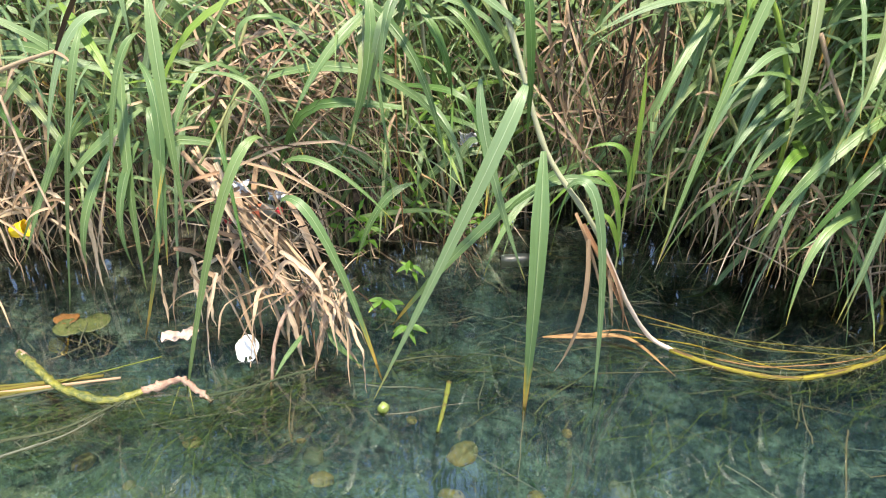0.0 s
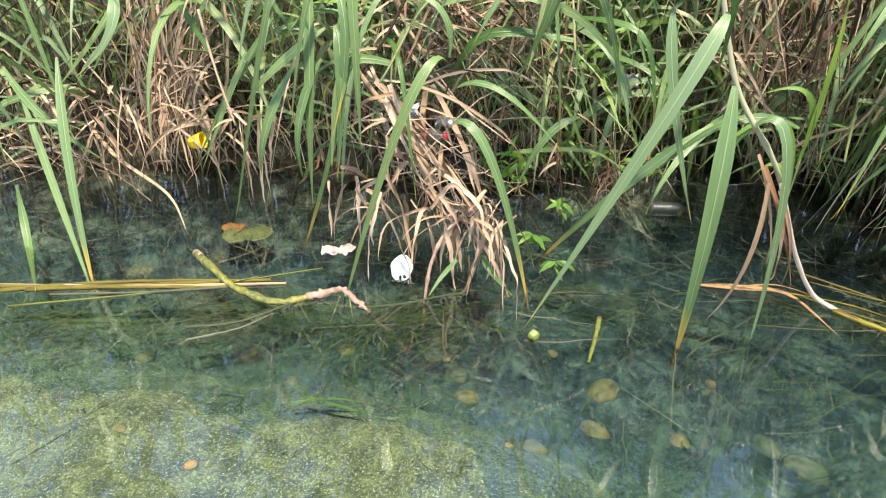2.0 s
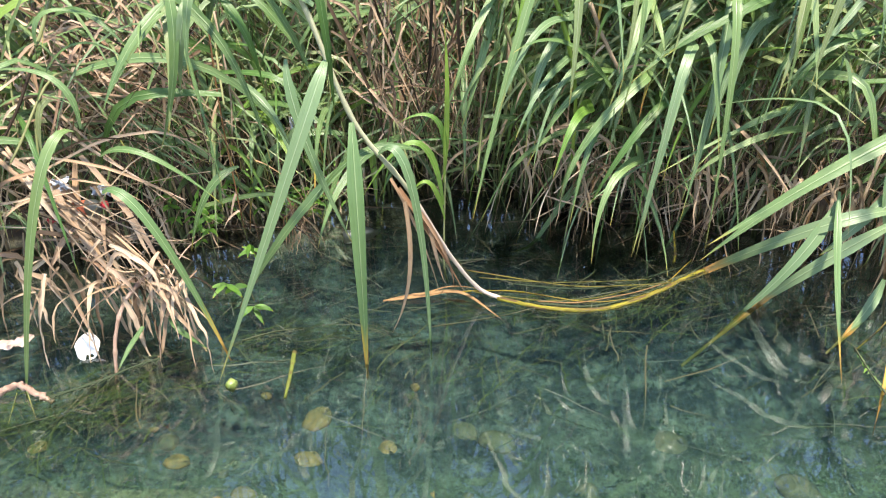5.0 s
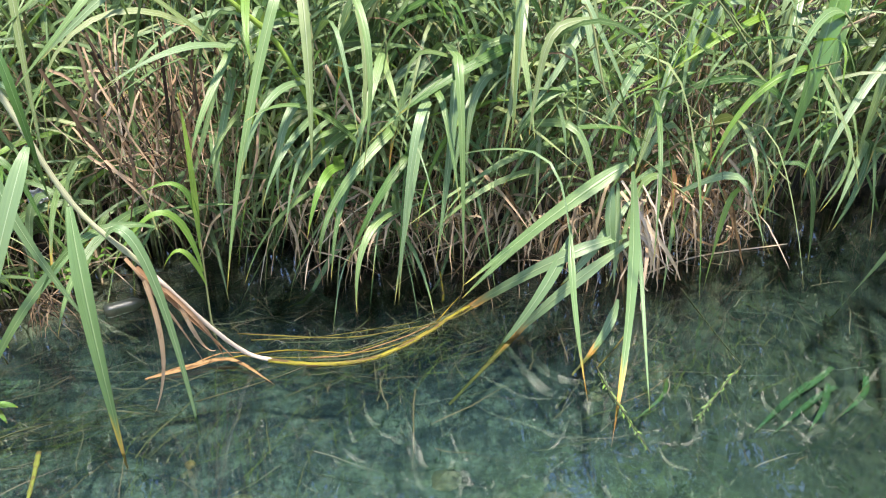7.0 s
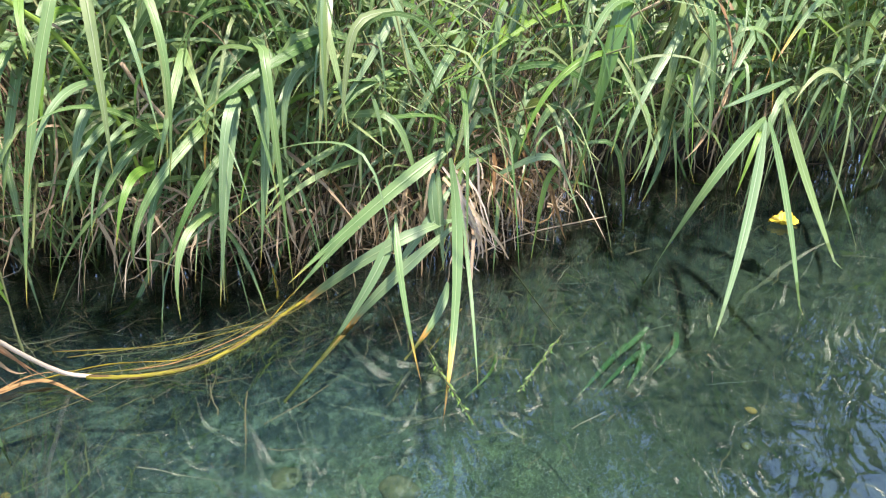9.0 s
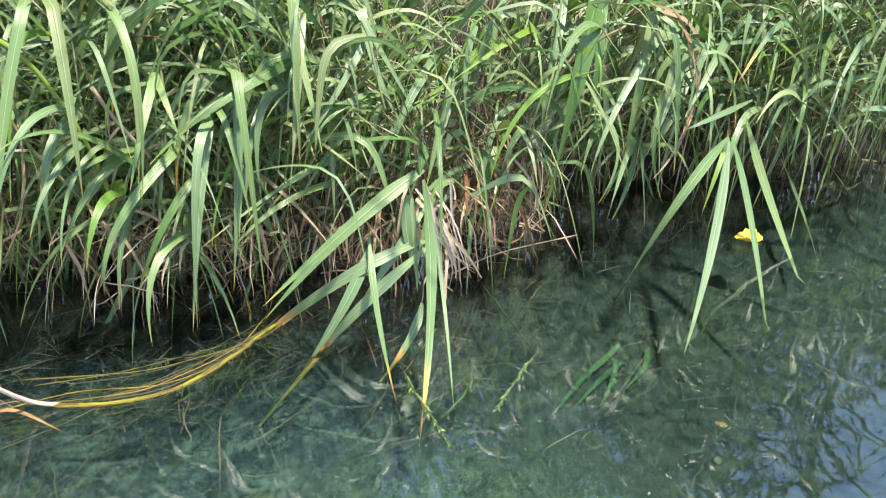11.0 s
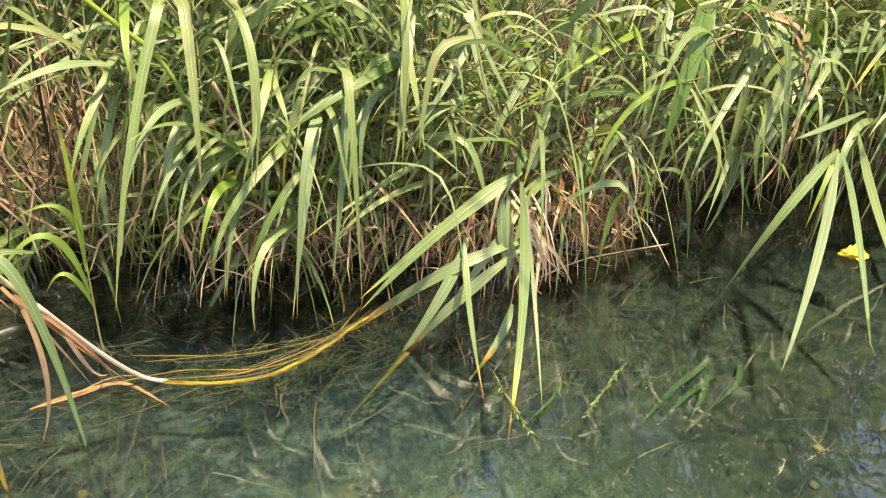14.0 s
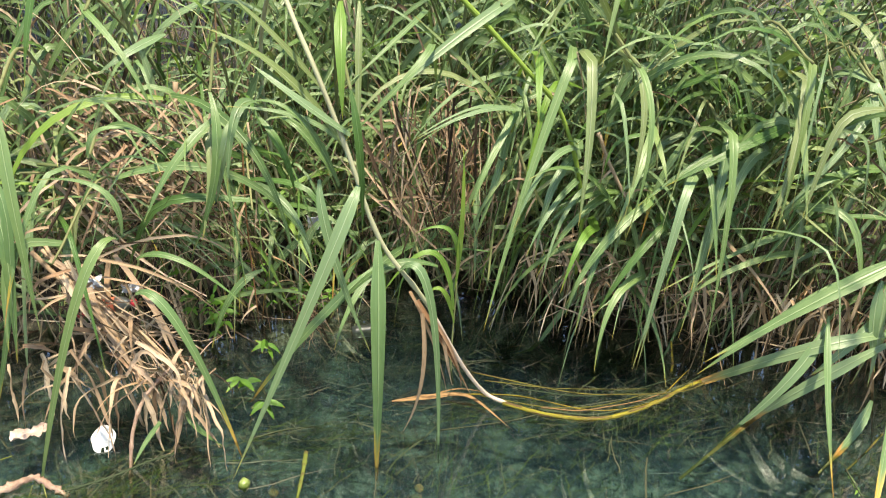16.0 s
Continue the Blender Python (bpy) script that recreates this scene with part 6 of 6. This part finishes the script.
def algae_hair():
    """Fine green threads trailing in the water round the drift."""
    r = random.Random(64)
    heap = Heap()
    for x0, y0, sx, sy, turn, n in [(-1.45, 1.30, 0.22, 0.03, 0.25, 220), (-0.95, 1.42, 0.16, 0.05, 0.3, 260), (-0.50, 1.44, 0.13, 0.06, 0.5, 240), (-0.60, 1.30, 0.20, 0.08, 1.2, 110),
                                    (0.02, 1.60, 0.12, 0.04, 0.1, 90), (0.75, 1.58, 0.20, 0.06, -0.2, 150), (1.10, 1.50, 0.18, 0.07, 0.3, 120), (0.45, 1.35, 0.25, 0.10, 0.8, 110), (1.75, 1.10, 0.22, 0.14, 0.6, 150)]:
        for i in range(n):
            x, y = x0 + r.gauss(0, sx), y0 + r.gauss(0, sy)
            a = turn + r.gauss(0, 0.5) + (math.pi if r.random() < 0.5 else 0)
            l = droop((x, y, r.uniform(-0.05, -0.003)), (math.cos(a), math.sin(a), r.uniform(-0.2, 0.05)), r.uniform(0.05, 0.22), r.uniform(-0.05, 0.15), 8)
            l = l + np.cumsum([[r.gauss(0, 0.003), r.gauss(0, 0.003), 0] for _ in l], 0)
            l[:, 2] = np.clip(l[:, 2], -0.10, -0.002)
            heap.add(blade(l, r.uniform(0.0010, 0.0026), (0, 0, 1), r.uniform(-1, 1), 0.1, base=0.9))
    heap.done("algae", ALGAE, "fine dark green algae threads round the floating stems", "water weed")


ALGAE = straw_material("algae_thread", [(0.035, 0.075, 0.014), (0.07, 0.115, 0.024), (0.025, 0.052, 0.012), (0.09, 0.11, 0.045)], 0.2)
algae_hair()


def bed_moss():
    """Tufts of short filmy weed that fur the stream bed in patches."""
    r = random.Random(65)
    dark, light = Heap(), Heap()
    count = 0
    while count < 3000:
        x, y = r.uniform(-1.7, 3.2), r.uniform(0.2, 1.55)
        if y > shore(x) - 0.08 or noise.noise((x * 3.2, y * 3.2, 5.0)) + 0.5 * noise.noise((x * 9, y * 9, 2.0)) < r.uniform(-0.25, 0.35):
            continue
        count += 1
        if x < 0.35 and y < 1.22 and r.random() < 0.88:      # the silt bar lies almost bare
            continue
        a = r.uniform(0, 6.283)
        l = droop((x, y, bed_z(x, y) + 0.012), (math.cos(a), math.sin(a), r.uniform(0.0, 0.8)), r.uniform(0.012, 0.045), r.uniform(0.2, 1.0), 4)
        (light if r.random() < 0.15 else dark).add(blade(l, r.uniform(0.0015, 0.005), (0, 0, 1), r.uniform(-1, 1), 0.1, base=0.8))
    dark.done("bed_moss", ALGAE, "short dark green filmy weed on the stream bed", "water weed")
    light.done("bed_moss", BED_TUFT, "pale olive filmy weed on the stream bed", "water weed")


BED_TUFT = straw_material("bed_tuft", [(0.20, 0.21, 0.10), (0.30, 0.29, 0.15), (0.14, 0.17, 0.08)], 0.1)
bed_moss()


# ---- trees behind the bank, which the water mirrors ----
def tree(x, y, height, spread, seed, low=0.08, sprays=60):
    """A leaning, many-limbed tree with drooping sprays of narrow leaves and gaps between them."""
    r = random.Random(seed)
    z0 = bed_z(x, y) - 0.05
    p = thing("tree", "leafy bankside tree with drooping sprays of narrow leaves", "tree", "trees behind the bank", at=(x, y, z0))
    trunk = spline([(0, 0, 0), (r.uniform(-0.2, 0.2), -0.1, height * 0.3), (r.uniform(-0.3, 0.3), -0.3, height * 0.65), (r.uniform(-0.4, 0.4), -0.4, height)], 8)
    part("trunk", tube(trunk, 0.11, 9, 0.25), BARK, p)
    leaves = Heap()
    for i in range(26):
        q = trunk[int(len(trunk) * (low + (0.98 - low) * i / 26))]
        a = r.uniform(0, 6.283)
        reach = spread * r.uniform(0.5, 1.0) * (1.1 - 0.5 * i / 26)
        limb = droop(q, (math.cos(a), math.sin(a), r.uniform(0.2, 0.9)), reach, r.uniform(0.2, 0.7), 9)
        part("limb", tube(limb, 0.03, 6, 0.2), BARK, p)
        for j in range(sprays):
            root = limb[r.randrange(2, 9)] + np.array((r.gauss(0, 0.2), r.gauss(0, 0.2), r.gauss(0, 0.2)))
            for k in range(3):
                d = (r.uniform(-1, 1), r.uniform(-1, 1), r.uniform(-0.8, 0.4))
                leaves.add(blade(droop(root, d, r.uniform(0.15, 0.32), 0.6, 4), r.uniform(0.025, 0.05), (0, -0.4, 0.9), 0.3, 0.1, base=0.2))
    tagged(mesh_ob("crown", np.vstack(leaves.v), leaves.f, BACKLIT_LEAF, p, "crown of narrow green leaves coloured dark as if backlit", np.vstack(leaves.u)), kind="stuff")


# green leaves darkened to a backlit look, so their reflections stay dark
BACKLIT_LEAF = leaf_material("backlit_leaf", [(0.012, 0.030, 0.007), (0.020, 0.044, 0.011), (0.009, 0.024, 0.006)], (0.03, 0.06, 0.02), through=0.12)
BARK = plain_material("bark", (0.09, 0.07, 0.05), (0.16, 0.13, 0.10), 12, 0.9, 0.7, 0.01)
for i, (x, y, h, w) in enumerate([(-4.6, 5.6, 7.0, 2.4), (-1.8, 5.2, 7.5, 2.5), (1.0, 5.6, 7.5, 2.5), (3.6, 5.2, 7.5, 2.4), (6.2, 4.6, 7.0, 2.2), (8.6, 4.0, 6.5, 2.0)]):
    tree(x, y, h, w, 200 + i, 0.08, 95)
tree(7.6, 3.3, 6.0, 1.7, 220, 0.15, 70)
tree(9.2, 1.2, 3.4, 1.6, 221, 0.2, 60)
tree(9.9, 2.3, 7.4, 3.0, 222, 0.55, 2)


def tall_canes():
    """Giant cane past the bend, whose drooping leaves the water mirrors against the sky."""
    r = random.Random(88)
    for i in range(16):
        x = r.uniform(4.6, 7.4)
        y = shore(x) + r.uniform(0.25, 1.5)
        line = random_culm(x, y, r.uniform(2.4, 3.6), r.uniform(0.2, 0.9), r.uniform(-0.9, 0.2))
        p = thing("tall_cane", "tall green cane with long drooping leaves past the bend", "cane", "tall canes past the bend", at=line[0])
        part("culm", tube(line - line[0], 0.009, 7, 0.4, nodes=9), CULM_GREEN, p)
        for l, w, f, tw in culm_blades(line, r, 0.45, 11, 1.15):
            part("blade", blade(l - line[0], r.uniform(0.022, 0.042), f, tw * 0.5, 0.08), LOOKS["k"], p)


tall_canes()
